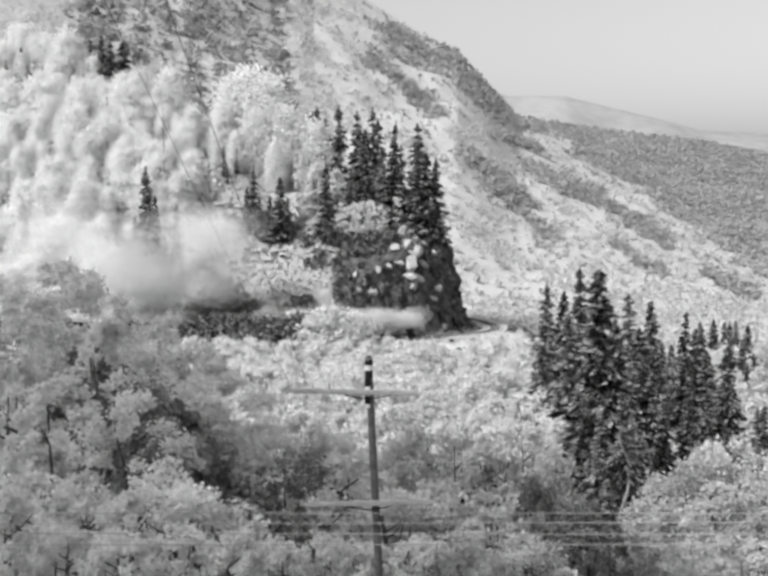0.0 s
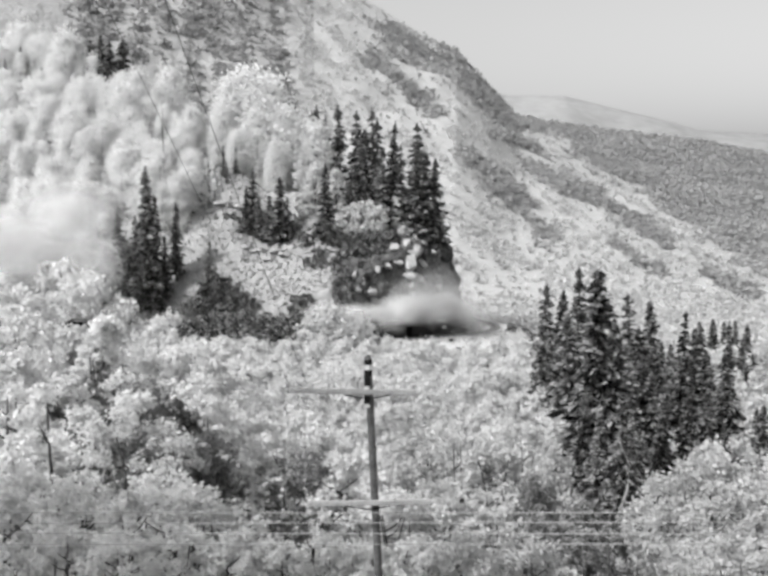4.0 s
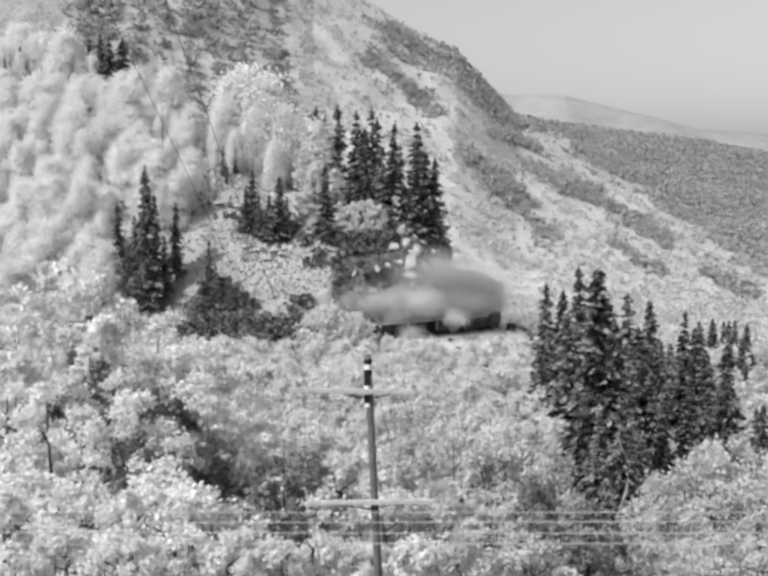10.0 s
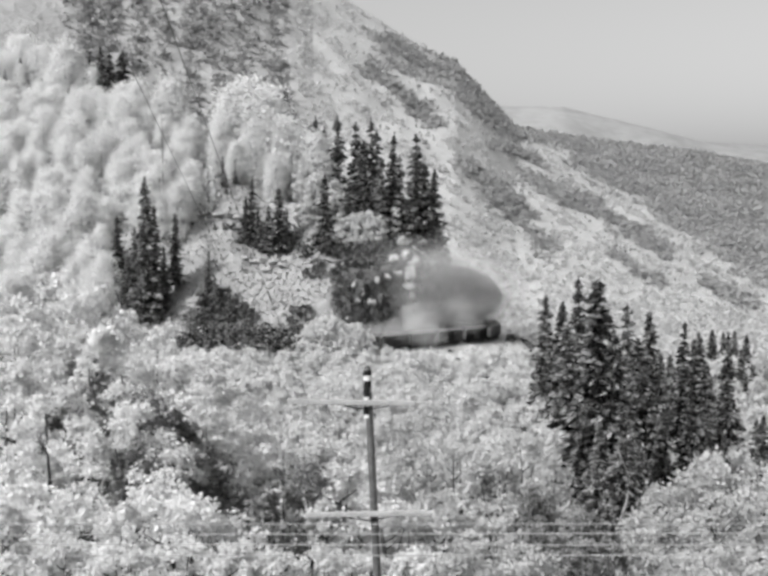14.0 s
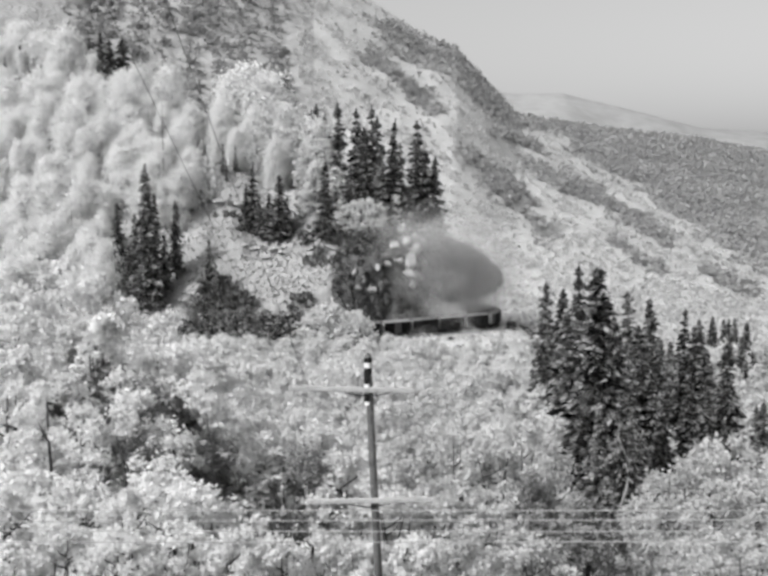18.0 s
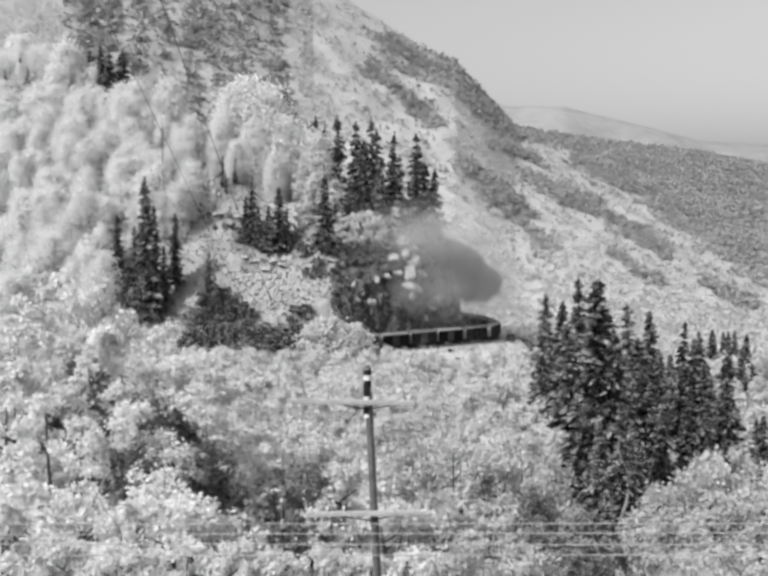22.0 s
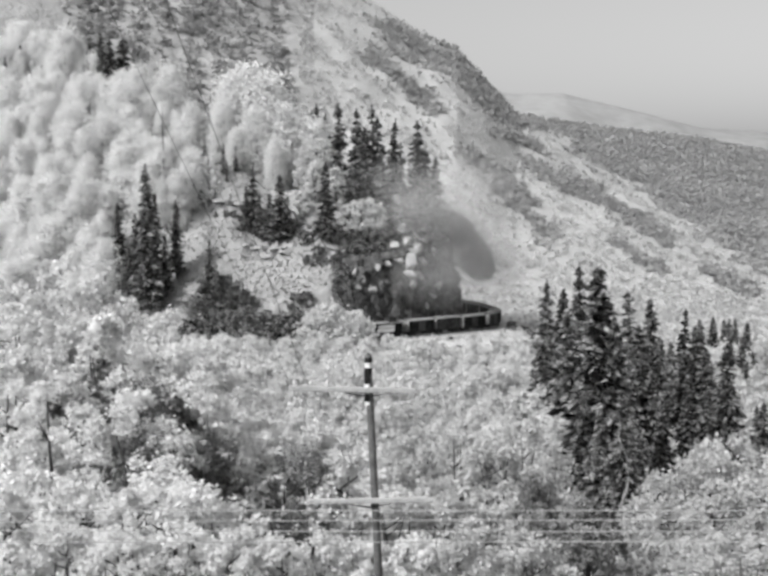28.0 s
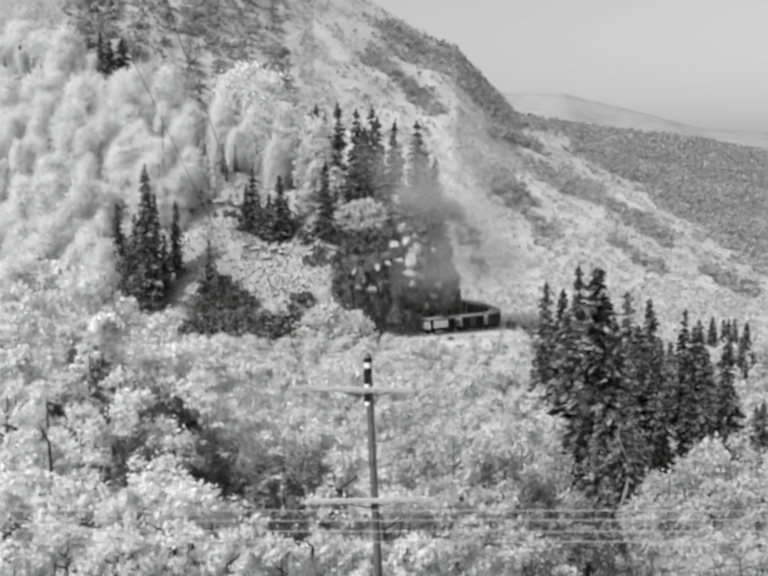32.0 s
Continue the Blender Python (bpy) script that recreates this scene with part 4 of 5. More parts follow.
def spur_brush():
    rng = np.random.RandomState(135)
    x, y = rng.uniform(-0.4, 0.07, 60000), rng.uniform(214, 300, 60000)
    x = x * y
    d = from_track(x, y)
    keep = (d > np.where(x > -8, 14.5, 4.6)) & (rng.rand(len(x)) < 0.6)
    x, y = x[keep], y[keep]
    spots = np.stack([x, y, ground(x, y) + rng.uniform(0.0, 0.5, len(x))], 1)
    v, f = sprays(rng, spots, rng.uniform(0.25, 0.6, (len(x), 1)))
    tagged(new("spur_brush", mesh_of("spur_brush", v, f, BRUSH)), "low pale brush and grass on the spur", "brush", kind="stuff")


spur_brush()


def hill_growth():
    """Young growth between the pale trees of the steep slope, in upright wisps."""
    rng = np.random.RandomState(138)
    x, y = rng.uniform(-0.42, -0.16, 5200), rng.uniform(222, 300, 5200)
    x = x * y
    keep = (from_track(x, y) > 9) & ((x / y < -0.26) | (y > 244))
    x, y = x[keep], y[keep]
    each = 16
    c = np.repeat(np.arange(len(x)), each)
    tall = rng.uniform(1.5, 5.0, len(x))[c]
    up = rng.uniform(0.05, 1.0, len(c))
    wide = 0.75 * (1.05 - up)
    spots = np.stack([x[c] + rng.normal(size=len(c)) * wide, y[c] + rng.normal(size=len(c)) * wide, ground(x, y)[c] + tall * up], 1)
    v, f = sprays(rng, spots, rng.uniform(0.35, 0.7, (len(c), 1)))
    tagged(new("hill_growth", mesh_of("hill_growth", v, f, LEAF_FAR)), "pale feathery young growth on the steep slope", "brush", kind="stuff")


hill_growth()


def fill_grass(name, count, size, material, seed, label):
    """Tufts on the fill below the track."""
    rng = np.random.RandomState(seed)
    x, y = rng.uniform(-6, 42, count * 3), rng.uniform(176, 240, count * 3)
    d = from_track(x, y)
    keep = (d > -32) & (d < -3.0)
    x, y = x[keep][:count], y[keep][:count]
    each = 4
    x, y = (np.repeat(a, each) + rng.normal(size=len(a) * each) * size * 0.6 for a in (x, y))
    spots = np.stack([x, y, ground(x, y) + rng.uniform(0.0, size * 0.7, len(x))], 1)
    v, f = sprays(rng, spots, rng.uniform(0.5, 1.1, (len(x), 1)) * size)
    tagged(new(name, mesh_of(name, v, f, material)), label, "grass", kind="stuff")


fill_grass("fill_grass", 1500, 0.5, SCRUB_PALE, 136, "pale grass tufts on the fill below the track")
fill_grass("fill_weeds", 120, 0.5, NEEDLE_GREY, 137, "scattered dark weeds on the fill")


# ---- the railway: ballast, ties, rails, and the freight train ----
def build_track():
    bed = tagged(new("railway_track"), "single railway track on a ballasted shelf", "track", kind="structure")
    run = TRACK[230:560]
    lead = np.gradient(run, axis=0)
    lead /= np.linalg.norm(lead, axis=1)[:, None]
    across = np.stack([lead[:, 1], -lead[:, 0]], 1)

    def strip(name, profile, material):
        verts, faces, n = [], [], len(profile)
        for (px, py), (ax, ay) in zip(run, across):
            verts.extend((px + ax * o, py + ay * o, TRACK_Z + h) for o, h in profile)
        for k in range(len(run) - 1):
            for q in range(n):
                faces.append((k * n + q, k * n + (q + 1) % n, (k + 1) * n + (q + 1) % n, (k + 1) * n + q))
        return part(name, mesh_of(name, verts, faces, material), bed)

    strip("ballast", [(-2.2, -0.6), (-1.5, -0.2), (1.5, -0.2), (2.2, -0.6)], BALLAST)
    for o in (-0.53, 0.53):
        strip("rail", [(o - 0.05, -0.14), (o - 0.03, 0.0), (o + 0.03, 0.0), (o + 0.05, -0.14)], RAIL)
    bm = bmesh.new()
    box(bm, -0.11, 0.11, -1.1, 1.1, -0.24, -0.13, 0.01)
    tie = from_bm("tie", bm, TIE)
    for k in range(60, 190):
        (px, py), (lx, ly) = run[k], lead[k]
        part("tie", tie, bed, at=pose(px, py, TRACK_Z, 0, 0, math.degrees(math.atan2(ly, lx))))


build_track()


def wheels(parent, xs, radius, gauge=1.06):
    for x in xs:
        bm = bmesh.new()
        for s in (-1, 1):
            rod(bm, (x, s * gauge / 2 - 0.05, radius), (x, s * gauge / 2 + 0.05, radius), radius, radius, 14)
        rod(bm, (x, -gauge / 2, radius), (x, gauge / 2, radius), 0.07, 0.07, 6)
        part("wheelset", from_bm("wheelset", bm, IRON), parent)


def truck(parent, x):
    bm = bmesh.new()
    for s in (-1, 1):
        box(bm, x - 0.85, x + 0.85, s * 0.72 - 0.06, s * 0.72 + 0.06, 0.36, 0.58, 0.02)
    box(bm, x - 0.16, x + 0.16, -0.78, 0.78, 0.42, 0.66, 0.02)
    ob = part("truck", from_bm("truck", bm, IRON), parent)
    wheels(ob, (x - 0.58, x + 0.58), 0.36)


def roof_mesh(half, width, eaves, top, name="roof"):
    verts, faces = [], []
    for x in (-half, half):
        for s in np.linspace(-1, 1, 9):
            verts.append((x, s * width, eaves + (top - eaves) * (1 - s * s)))
        for s in np.linspace(1, -1, 9):
            verts.append((x, s * width, eaves - 0.08 + (top - eaves) * (1 - s * s) * 0.9))
    n = 18
    for q in range(n):
        faces.append((q, (q + 1) % n, n + (q + 1) % n, n + q))
    faces.append(tuple(range(n - 1, -1, -1)))
    faces.append(tuple(range(n, 2 * n)))
    return mesh_of(name, verts, faces, ROOF)


def boxcar():
    """A short wooden boxcar; x leads along the train, the rails are at zero."""
    car = new("boxcar")
    bm = bmesh.new()
    box(bm, -3.2, 3.2, -1.18, 1.18, 0.95, 3.15, 0.03)
    for k in range(21):
        x = -3.1 + 6.2 * k / 20
        for s in (-1, 1):
            box(bm, x - 0.12, x + 0.12, s * 1.19 - 0.015, s * 1.19 + 0.015, 1.0, 3.1)
    part("body", from_bm("body", bm, PAINT), car)
    bm = bmesh.new()
    box(bm, -3.28, 3.28, -1.05, 1.05, 0.72, 0.95, 0.03)
    for s in (-1, 1):
        rod(bm, (-2.7, s * 0.7, 0.75), (-1.0, s * 0.7, 0.45), 0.03, 0.03, 5)
        rod(bm, (-1.0, s * 0.7, 0.45), (1.0, s * 0.7, 0.45), 0.03, 0.03, 5)
        rod(bm, (1.0, s * 0.7, 0.45), (2.7, s * 0.7, 0.75), 0.03, 0.03, 5)
        box(bm, s * 3.26, s * 3.53, -0.11, 0.11, 0.66, 0.88)
    part("underframe", from_bm("underframe", bm, IRON), car)
    part("roof", roof_mesh(3.3, 1.28, 3.18, 3.5), car, "dusty pale roof")
    bm = bmesh.new()
    for k in (-1, 0, 1):
        box(bm, -3.3, 3.3, k * 0.17 - 0.07, k * 0.17 + 0.07, 3.55, 3.59)
    part("roof_walk", from_bm("roof_walk", bm, ROOF), car)
    for s in (-1, 1):
        bm = bmesh.new()
        box(bm, -0.85, 0.85, s * 1.245 - 0.025, s * 1.245 + 0.025, 1.0, 3.02, 0.01)
        box(bm, -0.9, 1.9, s * 1.26 - 0.03, s * 1.26 + 0.03, 3.04, 3.1)
        part("side_door", from_bm("side_door", bm, PAINT), car)
        # end boards far paler than the sides: sunlight put into their colour
        bm = bmesh.new()
        box(bm, s * 3.225 - 0.025, s * 3.225 + 0.025, -1.15, 1.15, 1.0, 3.12, 0.01)
        part("car_end", from_bm("car_end", bm, PALE_END), car, "end boards coloured pale as if sunlit")
        bm = bmesh.new()
        for k in range(6):
            rod(bm, (s * 3.3, -1.05, 1.1 + 0.34 * k), (s * 3.3, -0.65, 1.1 + 0.34 * k), 0.02, 0.02, 5)
        rod(bm, (s * 3.29, 0.7, 0.9), (s * 3.29, 0.7, 3.75), 0.025, 0.025, 5)
        part("grab_irons", from_bm("grab_irons", bm, IRON), car)
        truck(car, s * 2.1)
    return tagged(car, "dark wooden boxcar with a dusty roof on the track", "freight car", "boxcars of the train")


def caboose():
    car = new("caboose")
    bm = bmesh.new()
    box(bm, -3.2, 3.2, -1.15, 1.15, 0.95, 3.05, 0.03)
    part("body", from_bm("body", bm, PAINT), car)
    bm = bmesh.new()
    box(bm, -4.1, 4.1, -1.1, 1.1, 0.74, 0.95, 0.02)
    for s in (-1, 1):
        box(bm, s * 4.05, s * 4.35, -0.11, 0.11, 0.66, 0.88)
    part("underframe", from_bm("underframe", bm, IRON), car)
    part("roof", roof_mesh(4.05, 1.3, 3.08, 3.4), car, "dark overhanging roof")
    bm = bmesh.new()
    box(bm, 0.2, 1.9, -0.95, 0.95, 3.2, 4.1, 0.04)
    cupola = part("cupola", from_bm("cupola", bm, PAINT), car)
    bm = bmesh.new()
    box(bm, 0.05, 2.05, -1.08, 1.08, 4.1, 4.2, 0.03)
    part("cupola_roof", from_bm("cupola_roof", bm, IRON), cupola)
    for s in (-1, 1):
        bm = bmesh.new()
        box(bm, -2.5, 1.3, s * 1.175 - 0.02, s * 1.175 + 0.02, 1.35, 2.75, 0.01)
        panel = part("side_panel", from_bm("side_panel", bm, WHITE), car, "large white painted panel")
        bm = bmesh.new()
        box(bm, -2.3, 1.1, s * 1.2 - 0.008, s * 1.2 + 0.008, 2.0, 2.12)
        part("lettering_bar", from_bm("lettering_bar", bm, PALE_END), panel)
        bm = bmesh.new()
        for q in (-1.05, -0.35, 0.35, 1.05):
            rod(bm, (s * 4.0, q, 0.9), (s * 4.0, q, 1.95), 0.025, 0.025, 5)
        rod(bm, (s * 4.0, -1.05, 1.95), (s * 4.0, 1.05, 1.95), 0.03, 0.03, 5)
        for q in (-1.1, 1.1):
            rod(bm, (s * 4.0, q, 0.9), (s * 4.0, q, 3.1), 0.03, 0.03, 5)
        part("platform_railing", from_bm("platform_railing", bm, IRON), car)
        bm = bmesh.new()
        box(bm, s * 3.215 - 0.02, s * 3.215 + 0.02, -1.1, 1.1, 1.0, 3.0, 0.01)
        part("car_end", from_bm("car_end", bm, PALE_END), car, "end boards coloured pale as if sunlit")
        truck(car, s * 2.5)
    return tagged(car, "dark caboose with a cupola and a white side panel", "caboose", "")


def locomotive():
    """A small steam locomotive with its cab at the rear; x leads."""
    loco = new("steam_locomotive")
    bm = bmesh.new()
    rod(bm, (-1.6, 0, 2.05), (3.1, 0, 2.05), 0.68, 0.66, 20)
    for x in (-1.0, 0.2, 1.4, 2.5):
        rod(bm, (x - 0.03, 0, 2.05), (x + 0.03, 0, 2.05), 0.7, 0.7, 20)
    part("boiler", from_bm("boiler", bm, IRON), loco)
    bm = bmesh.new()
    rod(bm, (3.1, 0, 2.05), (4.2, 0, 2.05), 0.72, 0.72, 20)
    rod(bm, (4.2, 0, 2.05), (4.32, 0, 2.05), 0.6, 0.5, 20)
    part("smokebox", from_bm("smokebox", bm, IRON), loco)
    bm = bmesh.new()
    rod(bm, (3.65, 0, 2.65), (3.65, 0, 3.75), 0.2, 0.24, 14)
    rod(bm, (3.65, 0, 3.75), (3.65, 0, 3.95), 0.34, 0.3, 14)
    part("smokestack", from_bm("smokestack", bm, IRON), loco)
    for x, r, h in ((0.4, 0.34, 3.2), (1.9, 0.3, 3.1)):
        bm = bmesh.new()
        rod(bm, (x, 0, 2.6), (x, 0, h - 0.15), r, r, 14)
        rod(bm, (x, 0, h - 0.15), (x, 0, h), r, r * 0.5, 14)
        part("dome", from_bm("dome", bm, IRON), loco)
    bm = bmesh.new()
    for y in (-1.15, 1.15):
        for x0, x1, z0, z1 in ((-3.5, -1.6, 1.2, 2.25), (-3.5, -3.2, 2.25, 3.2), (-2.75, -2.45, 2.25, 3.2), (-1.9, -1.6, 2.25, 3.2), (-3.5, -1.6, 3.0, 3.2)):
            box(bm, x0, x1, y - 0.03, y + 0.03, z0, z1)
    box(bm, -1.64, -1.58, -1.15, 1.15, 1.2, 3.2)
    part("cab", from_bm("cab", bm, IRON), loco)
    for y in (-1.19, 1.19):
        bm = bmesh.new()
        box(bm, -3.0, -2.0, y - 0.01, y + 0.01, 1.5, 2.1)
        part("number_panel", from_bm("number_panel", bm, PALE_END), loco, "pale panel under the cab window")
    cab_roof = roof_mesh(1.15, 1.3, 3.2, 3.45, "cab_roof")
    part("cab_roof", cab_roof, loco, at=pose(-2.5, 0, 0))
    bm = bmesh.new()
    box(bm, -3.6, 4.3, -0.5, 0.5, 0.8, 1.3, 0.03)
    for s in (-1, 1):
        box(bm, -1.6, 4.2, s * 1.0 - 0.2, s * 1.0 + 0.2, 1.5, 1.56)
    part("frame", from_bm("frame", bm, IRON), loco)
    for s in (-1, 1):
        bm = bmesh.new()
        rod(bm, (3.1, s * 0.9, 0.95), (4.1, s * 0.9, 0.95), 0.27, 0.27, 12)
        part("cylinder", from_bm("cylinder", bm, IRON), loco)
        bm = bmesh.new()
        box(bm, -1.2, 2.6, s * 0.72 - 0.03, s * 0.72 + 0.03, 0.52, 0.64)
        part("side_rod", from_bm("side_rod", bm, RAIL), loco)
    wheels(loco, (-1.1, 0.3, 1.7), 0.55)
    wheels(loco, (3.2, 4.0), 0.33)
    bm = bmesh.new()
    for s in np.linspace(-1, 1, 9):
        rod(bm, (4.35, s * 0.95, 0.75), (5.2 - abs(s) * 0.5, s * 0.5, 0.12), 0.04, 0.04, 5)
    box(bm, 4.2, 4.4, -1.1, 1.1, 0.7, 0.95, 0.02)
    part("pilot", from_bm("pilot", bm, IRON), loco)
    bm = bmesh.new()
    box(bm, 4.05, 4.5, -0.24, 0.24, 2.8, 3.3, 0.04)
    part("headlight", from_bm("headlight", bm, IRON), loco)
    return tagged(loco, "small black steam locomotive pulling the train", "locomotive")


def tender():
    car = new("tender")
    bm = bmesh.new()
    box(bm, -3.0, 3.0, -1.1, 1.1, 0.9, 2.3, 0.06)
    box(bm, -3.0, 3.0, -1.14, -1.08, 2.3, 2.5)
    box(bm, -3.0, 3.0, 1.08, 1.14, 2.3, 2.5)
    part("tank", from_bm("tank", bm, IRON), car)
    bm = bmesh.new()
    bmesh.ops.create_icosphere(bm, subdivisions=3, radius=1)
    for v in bm.verts:
        v.co = Vector((v.co.x * 2.4 - 0.1, v.co.y * 0.95, 2.25 + max(v.co.z, 0) * 0.75 + noise.noise(v.co * 4) * 0.1))
    part("coal_load", from_bm("coal_load", bm, COAL), car)
    bm = bmesh.new()
    box(bm, -3.2, 3.2, -1.0, 1.0, 0.7, 0.9, 0.02)
    part("underframe", from_bm("underframe", bm, IRON), car)
    for s in (-1, 1):
        truck(car, s * 1.9)
    return tagged(car, "black coal tender behind the locomotive", "tender")


PITCH = 7.1
RUN = ((0, 347.2), (6, 369.0), (11, 387.1), (18, 412.6), (24, 433.4), (29, 450.4), (32, 460.8))
first = boxcar()
TRAIN = [(locomotive(), 0.0), (tender(), 7.8), (first, 15.55)]
TRAIN += [(copy_thing(first, Matrix.Identity(4)), 15.55 + PITCH * k) for k in range(1, 12)]
TRAIN.append((caboose(), 101.8))


def run_at(t):
    """Metres along the track that the locomotive's middle has reached; it slows a little up the grade."""
    return float(np.interp(t, [a for a, _ in RUN], [b for _, b in RUN])) + 3.65 * min(t, 0.0)


def on_track(s, lift=0.0):
    """The pose at s metres along the track, headed along it."""
    places = np.arange(len(TRACK))
    x, y = (np.interp(s, places, TRACK[:, i]) for i in (0, 1))
    a, b = ([np.interp(s + o, places, TRACK[:, i]) for i in (0, 1)] for o in (-2.6, 2.6))
    return pose(x, y, TRACK_Z + lift, 0, 0, math.degrees(math.atan2(b[1] - a[1], b[0] - a[0])))


# ---- smoke from the locomotive: rigid billows, each of thin nested shells, that drift and rise ----
def puff_mesh(seed, material, girth, shells=6, lumps=0.5):
    """Nested uneven skins, so that a billow thins out towards its edge."""
    rng = np.random.RandomState(seed)
    bm = bmesh.new()
    bmesh.ops.create_icosphere(bm, subdivisions=3, radius=1)
    unit = [v.co.copy() for v in bm.verts]
    tris = [[v.index for v in f.verts] for f in bm.faces]
    bm.free()
    verts, faces = [], []
    for k in range(shells):
        off, size = Vector(rng.uniform(-50, 50, 3)), girth * (1 - 0.82 * k / shells)
        base = len(verts)
        for u in unit:
            r = 1 + lumps * noise.noise(u * 1.3 + off) + 0.45 * lumps * noise.noise(u * 3.1 + off) + 0.25 * lumps * noise.noise(u * 7.0 + off)
            verts.append(Vector((u.x * 1.25, u.y, u.z * 0.75)) * (size * r))
        faces.extend([a + base for a in f] for f in tris)
    return mesh_of("puff", verts, faces, material, True)


PUFFS = []


def stack_at(t):
    return on_track(run_at(t) + 3.65, 4.2).translation


def build_smoke():
    """Each billow: when it leaves the stack, what it does after, and how long it takes to come up."""
    rng = random.Random(31)
    smoke = tagged(new("locomotive_smoke"), "drifting grey coal smoke and steam over the train", "smoke")
    fresh = [puff_mesh(s, SMOKE, 2.9, 6, 0.9) for s in range(141, 146)]
    white = [puff_mesh(s, STEAM, 2.2, 6, 0.9) for s in range(151, 155)]
    sheer = [puff_mesh(s, VEIL, 6.4, 7, 0.9) for s in range(165, 170)]
    for k in range(40):
        # white steam lying low along the train before the rock, soon gone
        t0 = -7.0 + 8.0 * k / 39
        ob = part("smoke_puff", rng.choice(white), smoke)
        PUFFS.append((ob, t0, Vector((rng.gauss(0, 0.8), 0, rng.uniform(-2.2, 0.6))), Vector((rng.gauss(-0.5, 0.4), rng.gauss(0.0, 0.1), max(0.02, rng.gauss(0.12, 0.1)))), 0.4, 7.5))
    for k in range(64):
        # grey smoke trailing back over the cars
        t0 = 0.3 + 8.6 * k / 63
        ob = part("smoke_puff", rng.choice(fresh), smoke)
        PUFFS.append((ob, t0, Vector((rng.gauss(0, 0.9), 0, rng.uniform(-0.4, 2.2))), Vector((rng.gauss(-1.0, 0.6), rng.gauss(-0.2, 0.15), max(0.04, rng.gauss(0.22, 0.16)))), 0.6, 9.0))
    veil = tagged(new("smoke_veil"), "thin grey smoke veil lingering before the rock face", "smoke")
    for k in range(48):
        # a thin veil before the face, climbing slowly to the trees
        t0 = 2.5 + 8.0 * k / 47
        ob = part("smoke_puff", rng.choice(sheer), veil)
        PUFFS.append((ob, t0, Vector((rng.uniform(-13, 0), rng.uniform(-2, 1), rng.uniform(1.0, 5.0))), Vector((rng.gauss(-0.05, 0.14), rng.uniform(0.05, 0.2), rng.uniform(0.05, 1.15))), 2.5, 99))
    wisps = [puff_mesh(s, WISP, 6.8, 7, 0.9) for s in range(175, 179)]
    for k in range(16):
        # beyond the bend, from the hidden locomotive
        t0 = 8.5 + 12.0 * k / 15
        ob = part("smoke_puff", rng.choice(wisps), smoke)
        PUFFS.append((ob, t0, Vector((rng.uniform(-3, 13), rng.uniform(-3, 0), rng.uniform(1.0, 6.0))), Vector((rng.gauss(0.05, 0.25), rng.gauss(-0.1, 0.1), rng.uniform(0.1, 1.1))), 2.5, 99))
    for ob, *_ in PUFFS:
        ob["kind"] = "stuff"


build_smoke()
DRIFTS = []


def build_drift():
    """Steam left hanging before the clump beside the cut, blown off to the side."""
    rng = random.Random(32)
    drift = tagged(new("drifting_steam"), "thin white steam blowing off the wooded slope", "steam")
    kinds = [puff_mesh(s, HAZE, 6.0, 6, 0.9) for s in (161, 162, 163)]
    for k in range(28):
        ob = part("steam_puff", rng.choice(kinds), drift)
        ob["kind"] = "stuff"
        b, y = rng.uniform(-0.33, -0.15), rng.uniform(203, 209)
        DRIFTS.append((ob, Vector((b * y, y, rng.uniform(8, 25))), Vector((rng.uniform(-8.0, -5.0), 0.4, rng.uniform(0.5, 1.6)))))


build_drift()


# ---- a loose cloud whose shadow lies on the near slope and drifts off it ----
def build_cloud():
    rng = np.random.RandomState(171)
    n = 32000
    run = np.where(rng.rand(n) < 0.75, rng.uniform(-95, 62, n), rng.uniform(40, 92, n))
    across = rng.normal(size=n) * 15 - np.interp(run, [10, 60], [20, 33])
    spots = np.stack([across, run, rng.normal(size=n) * 5], 1)
    r = rng.uniform(0.8, 1.7, n)
    unit = np.array([(1, 0, 0), (-1, 0, 0), (0, 1, 0), (0, -1, 0), (0, 0, 1), (0, 0, -1)], float)
    verts = (spots[:, None, :] + unit[None] * r[:, None, None]).reshape(-1, 3)
    tri = np.array([(0, 2, 4), (2, 1, 4), (1, 3, 4), (3, 0, 4), (2, 0, 5), (1, 2, 5), (3, 1, 5), (0, 3, 5)])
    faces = (np.arange(n)[:, None, None] * 6 + tri[None]).reshape(-1, 3)
    return tagged(new("cloud", mesh_of("cloud", verts, faces, CLOUD)), "thin white cloud drifting overhead", "cloud")


cloud = build_cloud()


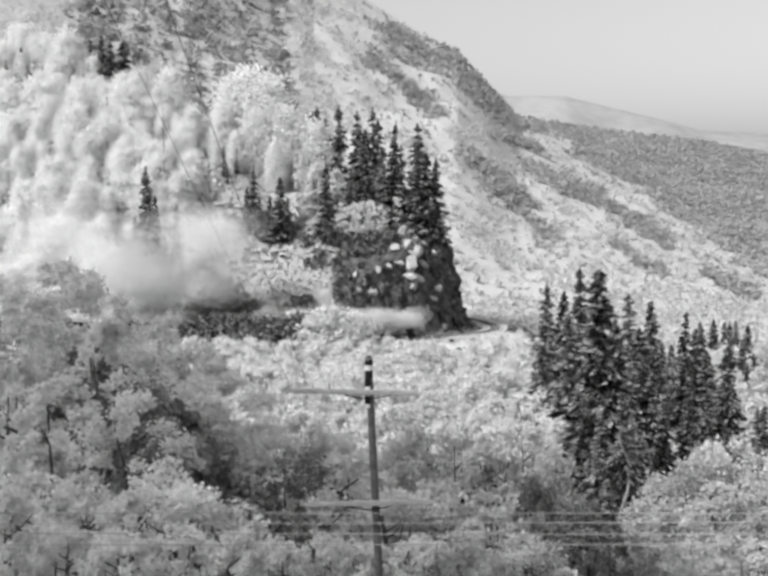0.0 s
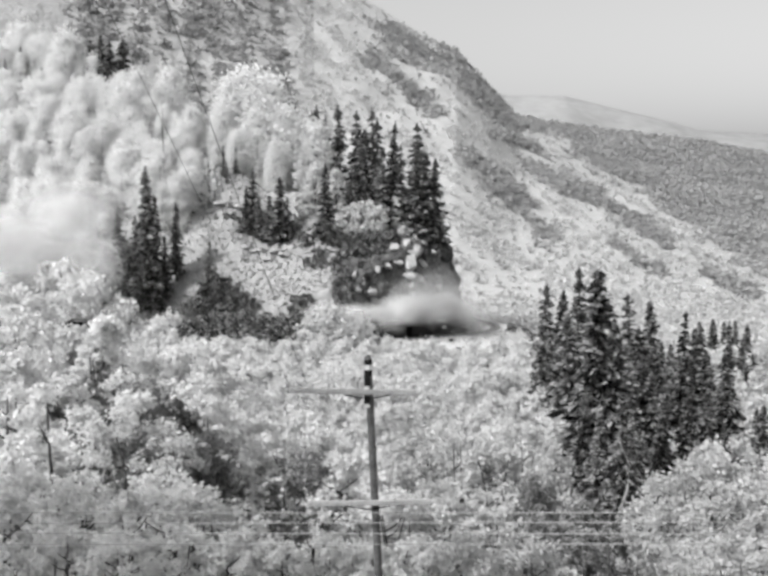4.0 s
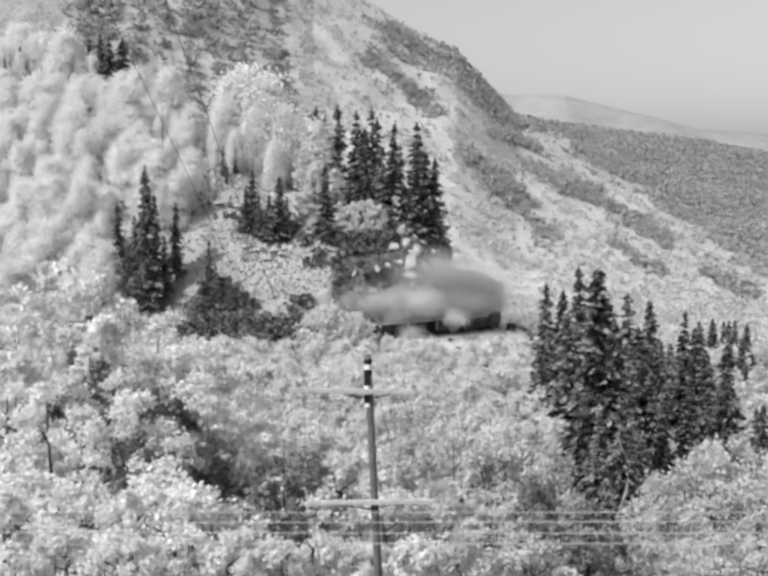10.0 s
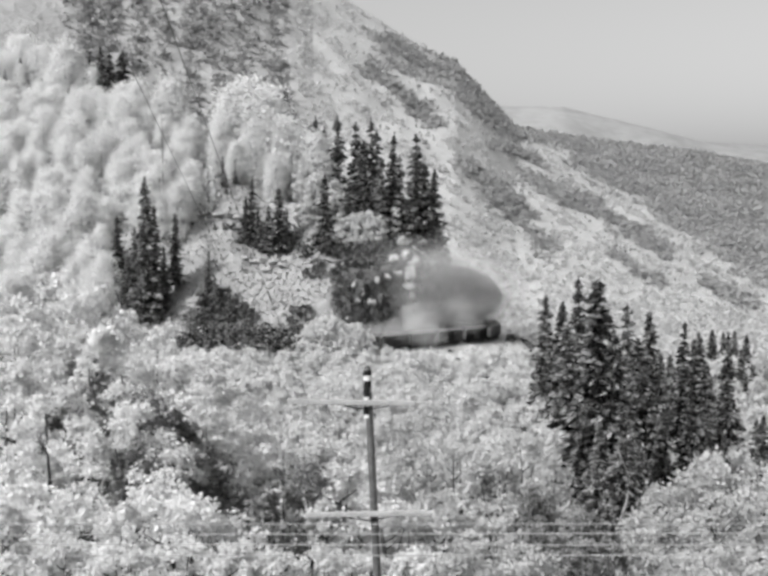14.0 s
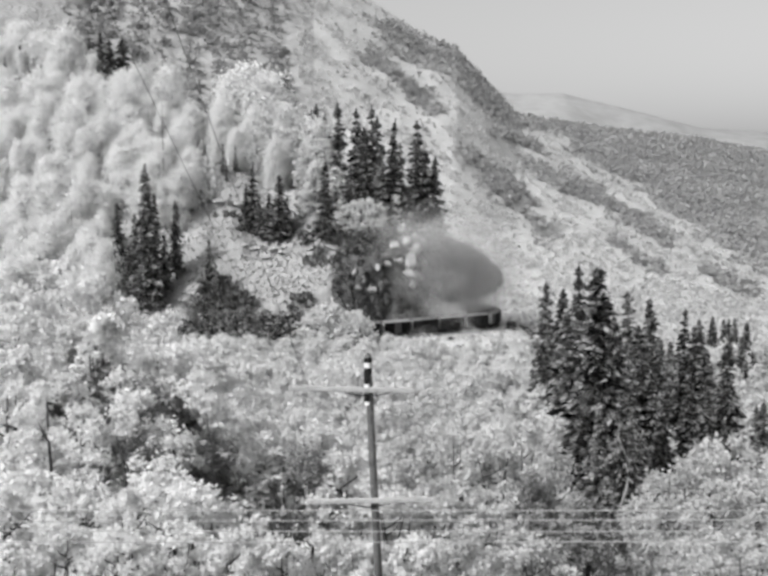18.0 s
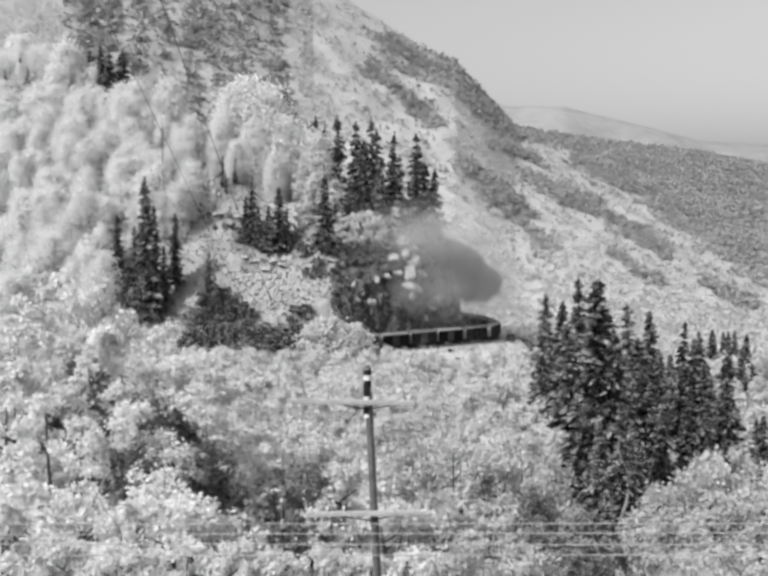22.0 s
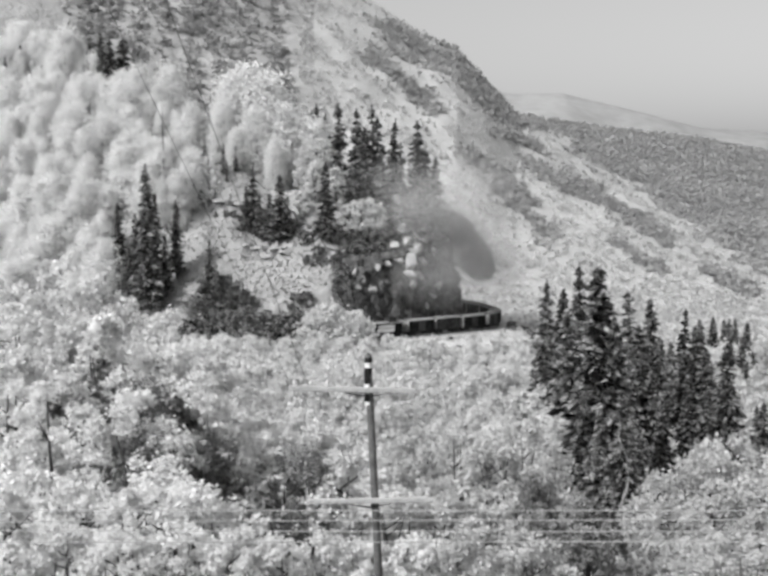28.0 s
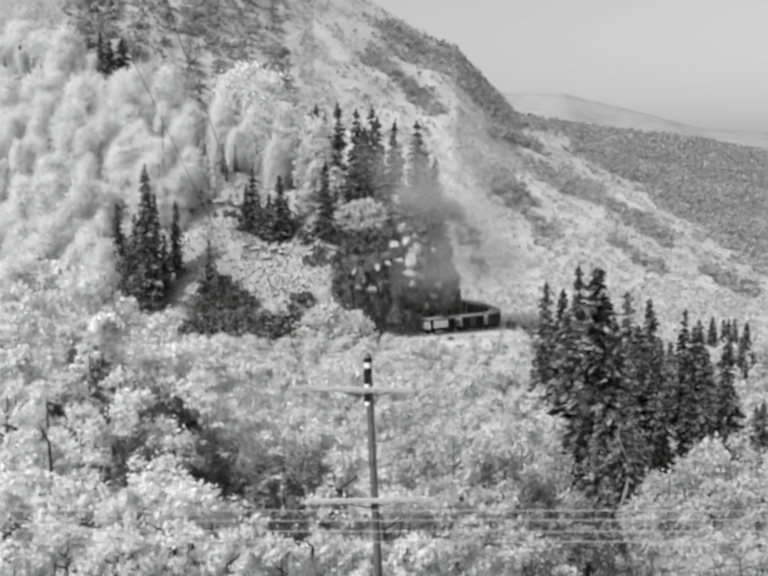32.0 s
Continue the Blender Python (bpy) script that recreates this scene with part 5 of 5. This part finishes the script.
# ---- telegraph line: the leaning pole with two crossarms, and its wires ----
def telegraph_pole(height, arms, lean):
    pole = new("telegraph_pole")
    line = [(lean * (1 - q), 0, height * q) for q in np.linspace(0, 1, 9)]
    v, f = tube(line, [0.108 - 0.022 * q for q in np.linspace(0, 1, 9)], 12)
    part("shaft", mesh_of("shaft", v, f, POLE, True), pole)
    for z0, z1, r0, r1, material, label in ((0.33, 0.2, 0.09, 0.09, WHITE, "pale band near the top"), (0.95, 0.72, 0.094, 0.094, WHITE, "pale band near the top"), (1.24, 1.15, 0.096, 0.096, WHITE, "pale band under the crossarm"),
                                            (0.2, 0.09, 0.098, 0.094, IRON, "black tarred cap"), (0.72, 0.33, 0.097, 0.094, IRON, "black tarred sleeve"), (1.15, 0.95, 0.1, 0.097, IRON, "black tarred sleeve")):
        bm = bmesh.new()
        rod(bm, (0.012, 0, height - z0), (0.012, 0, height - z1), r0, r1, 12)
        if "cap" in label:
            rod(bm, (0.012, 0, height - z1), (0.012, 0, height + 0.02), r1, 0.04, 12)
        part(label.split()[2] if "tarred" in label else "band", from_bm("collar", bm, material), pole, label)
    for h, shift, roll in arms:
        bm = bmesh.new()
        box(bm, -1.53 + shift, 1.53 + shift, -0.2, -0.1, h - 0.06, h + 0.06, 0.012)
        arm = part("crossarm", from_bm("crossarm", bm, ARM), pole, "pale weathered crossarm", at=pose(0, 0, 0, 0, roll, 0))
        for x in (-1.4, -1.0, -0.6, 0.6, 1.0, 1.4):
            bm = bmesh.new()
            rod(bm, (x + shift, -0.15, h + 0.06), (x + shift, -0.15, h + 0.13), 0.02, 0.02, 6)
            rod(bm, (x + shift, -0.15, h + 0.12), (x + shift, -0.15, h + 0.2), 0.045, 0.03, 8)
            part("insulator", from_bm("insulator", bm, GLASS), arm)
        for s in (-1, 1):
            bm = bmesh.new()
            rod(bm, (s * 0.55, -0.22, h - 0.06), (0.02, -0.14, h - 0.17), 0.014, 0.014, 6)
            part("brace", from_bm("brace", bm, IRON), pole)
    return pole


top = (-0.4, 25.3, 22.37)
foot_z = float(ground(np.array([top[0]]), np.array([25.3]))[0])
tall = top[2] - foot_z + 0.3
pole = telegraph_pole(tall, ((tall - 0.85, -0.55, 1.3), (tall - 3.57, 0.12, -0.8)), 0.42)
pole.matrix_basis = pose(top[0], 25.3, foot_z - 0.3)
tagged(pole, "dark leaning telegraph pole with two pale crossarms", "telegraph pole")


def wire(a, b, sag, material, label, radius=0.006):
    a, b = Vector(a), Vector(b)
    line = [a.lerp(b, q) - Vector((0, 0, 4 * sag * q * (1 - q))) for q in np.linspace(0, 1, 25)]
    v, f = tube(line, [radius] * 25, 5)
    tagged(new("telegraph_wire", mesh_of("telegraph_wire", v, f, material)), label, "wire", "telegraph wires")


far_pole = copy_thing(pole, pose(-3.6, -11, float(ground(np.array([-3.6]), np.array([-11]))[0]) - 0.3))
wire((-2.19, 25.1, 21.52), Vector((-2.19, 25.1, 21.52)).lerp(Vector((-2.44, 10, 27.59)), 2.4), 0.05, WIRE, "thin dark wire climbing from the crossarm", 0.003)
wire((-1.79, 25.1, 21.52), Vector((-1.79, 25.1, 21.52)).lerp(Vector((-1.91, 10, 27.59)), 2.4), 0.05, WIRE, "thin dark wire climbing from the crossarm", 0.0045)
for row, (a, b) in enumerate((((-19.14, 24, 18.89), (19.51, 24, 18.89)), ((-19.16, 24, 18.61), (19.52, 24, 18.7)), ((-19.17, 24, 18.42), (19.54, 24, 18.38)), ((-19.19, 24, 18.12), (19.55, 24, 18.17)))):
    wire(a, b, 0.0, WIRE_BRIGHT, "bright wire strung low across the slope", 0.011)


def motions():
    times = [0.5 * k for k in range(65)]
    for car, back in TRAIN:
        walk(car, [(t, on_track(run_at(t) - back)) for t in times])
    over = Vector((0, 0, 10)) + SUN_TO * 280
    walk(cloud, [(t, Matrix.Translation(over + Vector((0, y, 0)))) for t, y in ((0.0, 0), (1.5, -6), (3.0, -32), (4.5, -72), (6.0, -120), (16.0, -440), (32.0, -950))])
    for ob, start, drift in DRIFTS:
        walk(ob, [(t, Matrix.Translation(start + drift * t)) for t in (0.0, 2.0, 4.0, 8.0, 32.0)])
    for ob, t0, shift, drift, rise, last in PUFFS:
        stack = stack_at(t0) + shift
        rows = [(0.0, Matrix.Translation(stack + drift * max(0.0, -t0)))]
        if t0 > 0:
            under = Matrix.Translation(stack + Vector((0, 0, -15)))
            rows = [(0.0, under), (max(0.05, t0 - rise), under), (t0 + 0.1, Matrix.Translation(stack))]
        rows += [(t, Matrix.Translation(stack + drift * (t - t0) - Vector((0, 0, 1.5 * min(12.0, max(0.0, t - t0 - last)))))) for t in (2.0, 4.0, 7.0, 10.0, 14.0, 18.0, 23.0, 28.0, 32.0) if t > t0 + 0.5]
        walk(ob, rows)

motions()
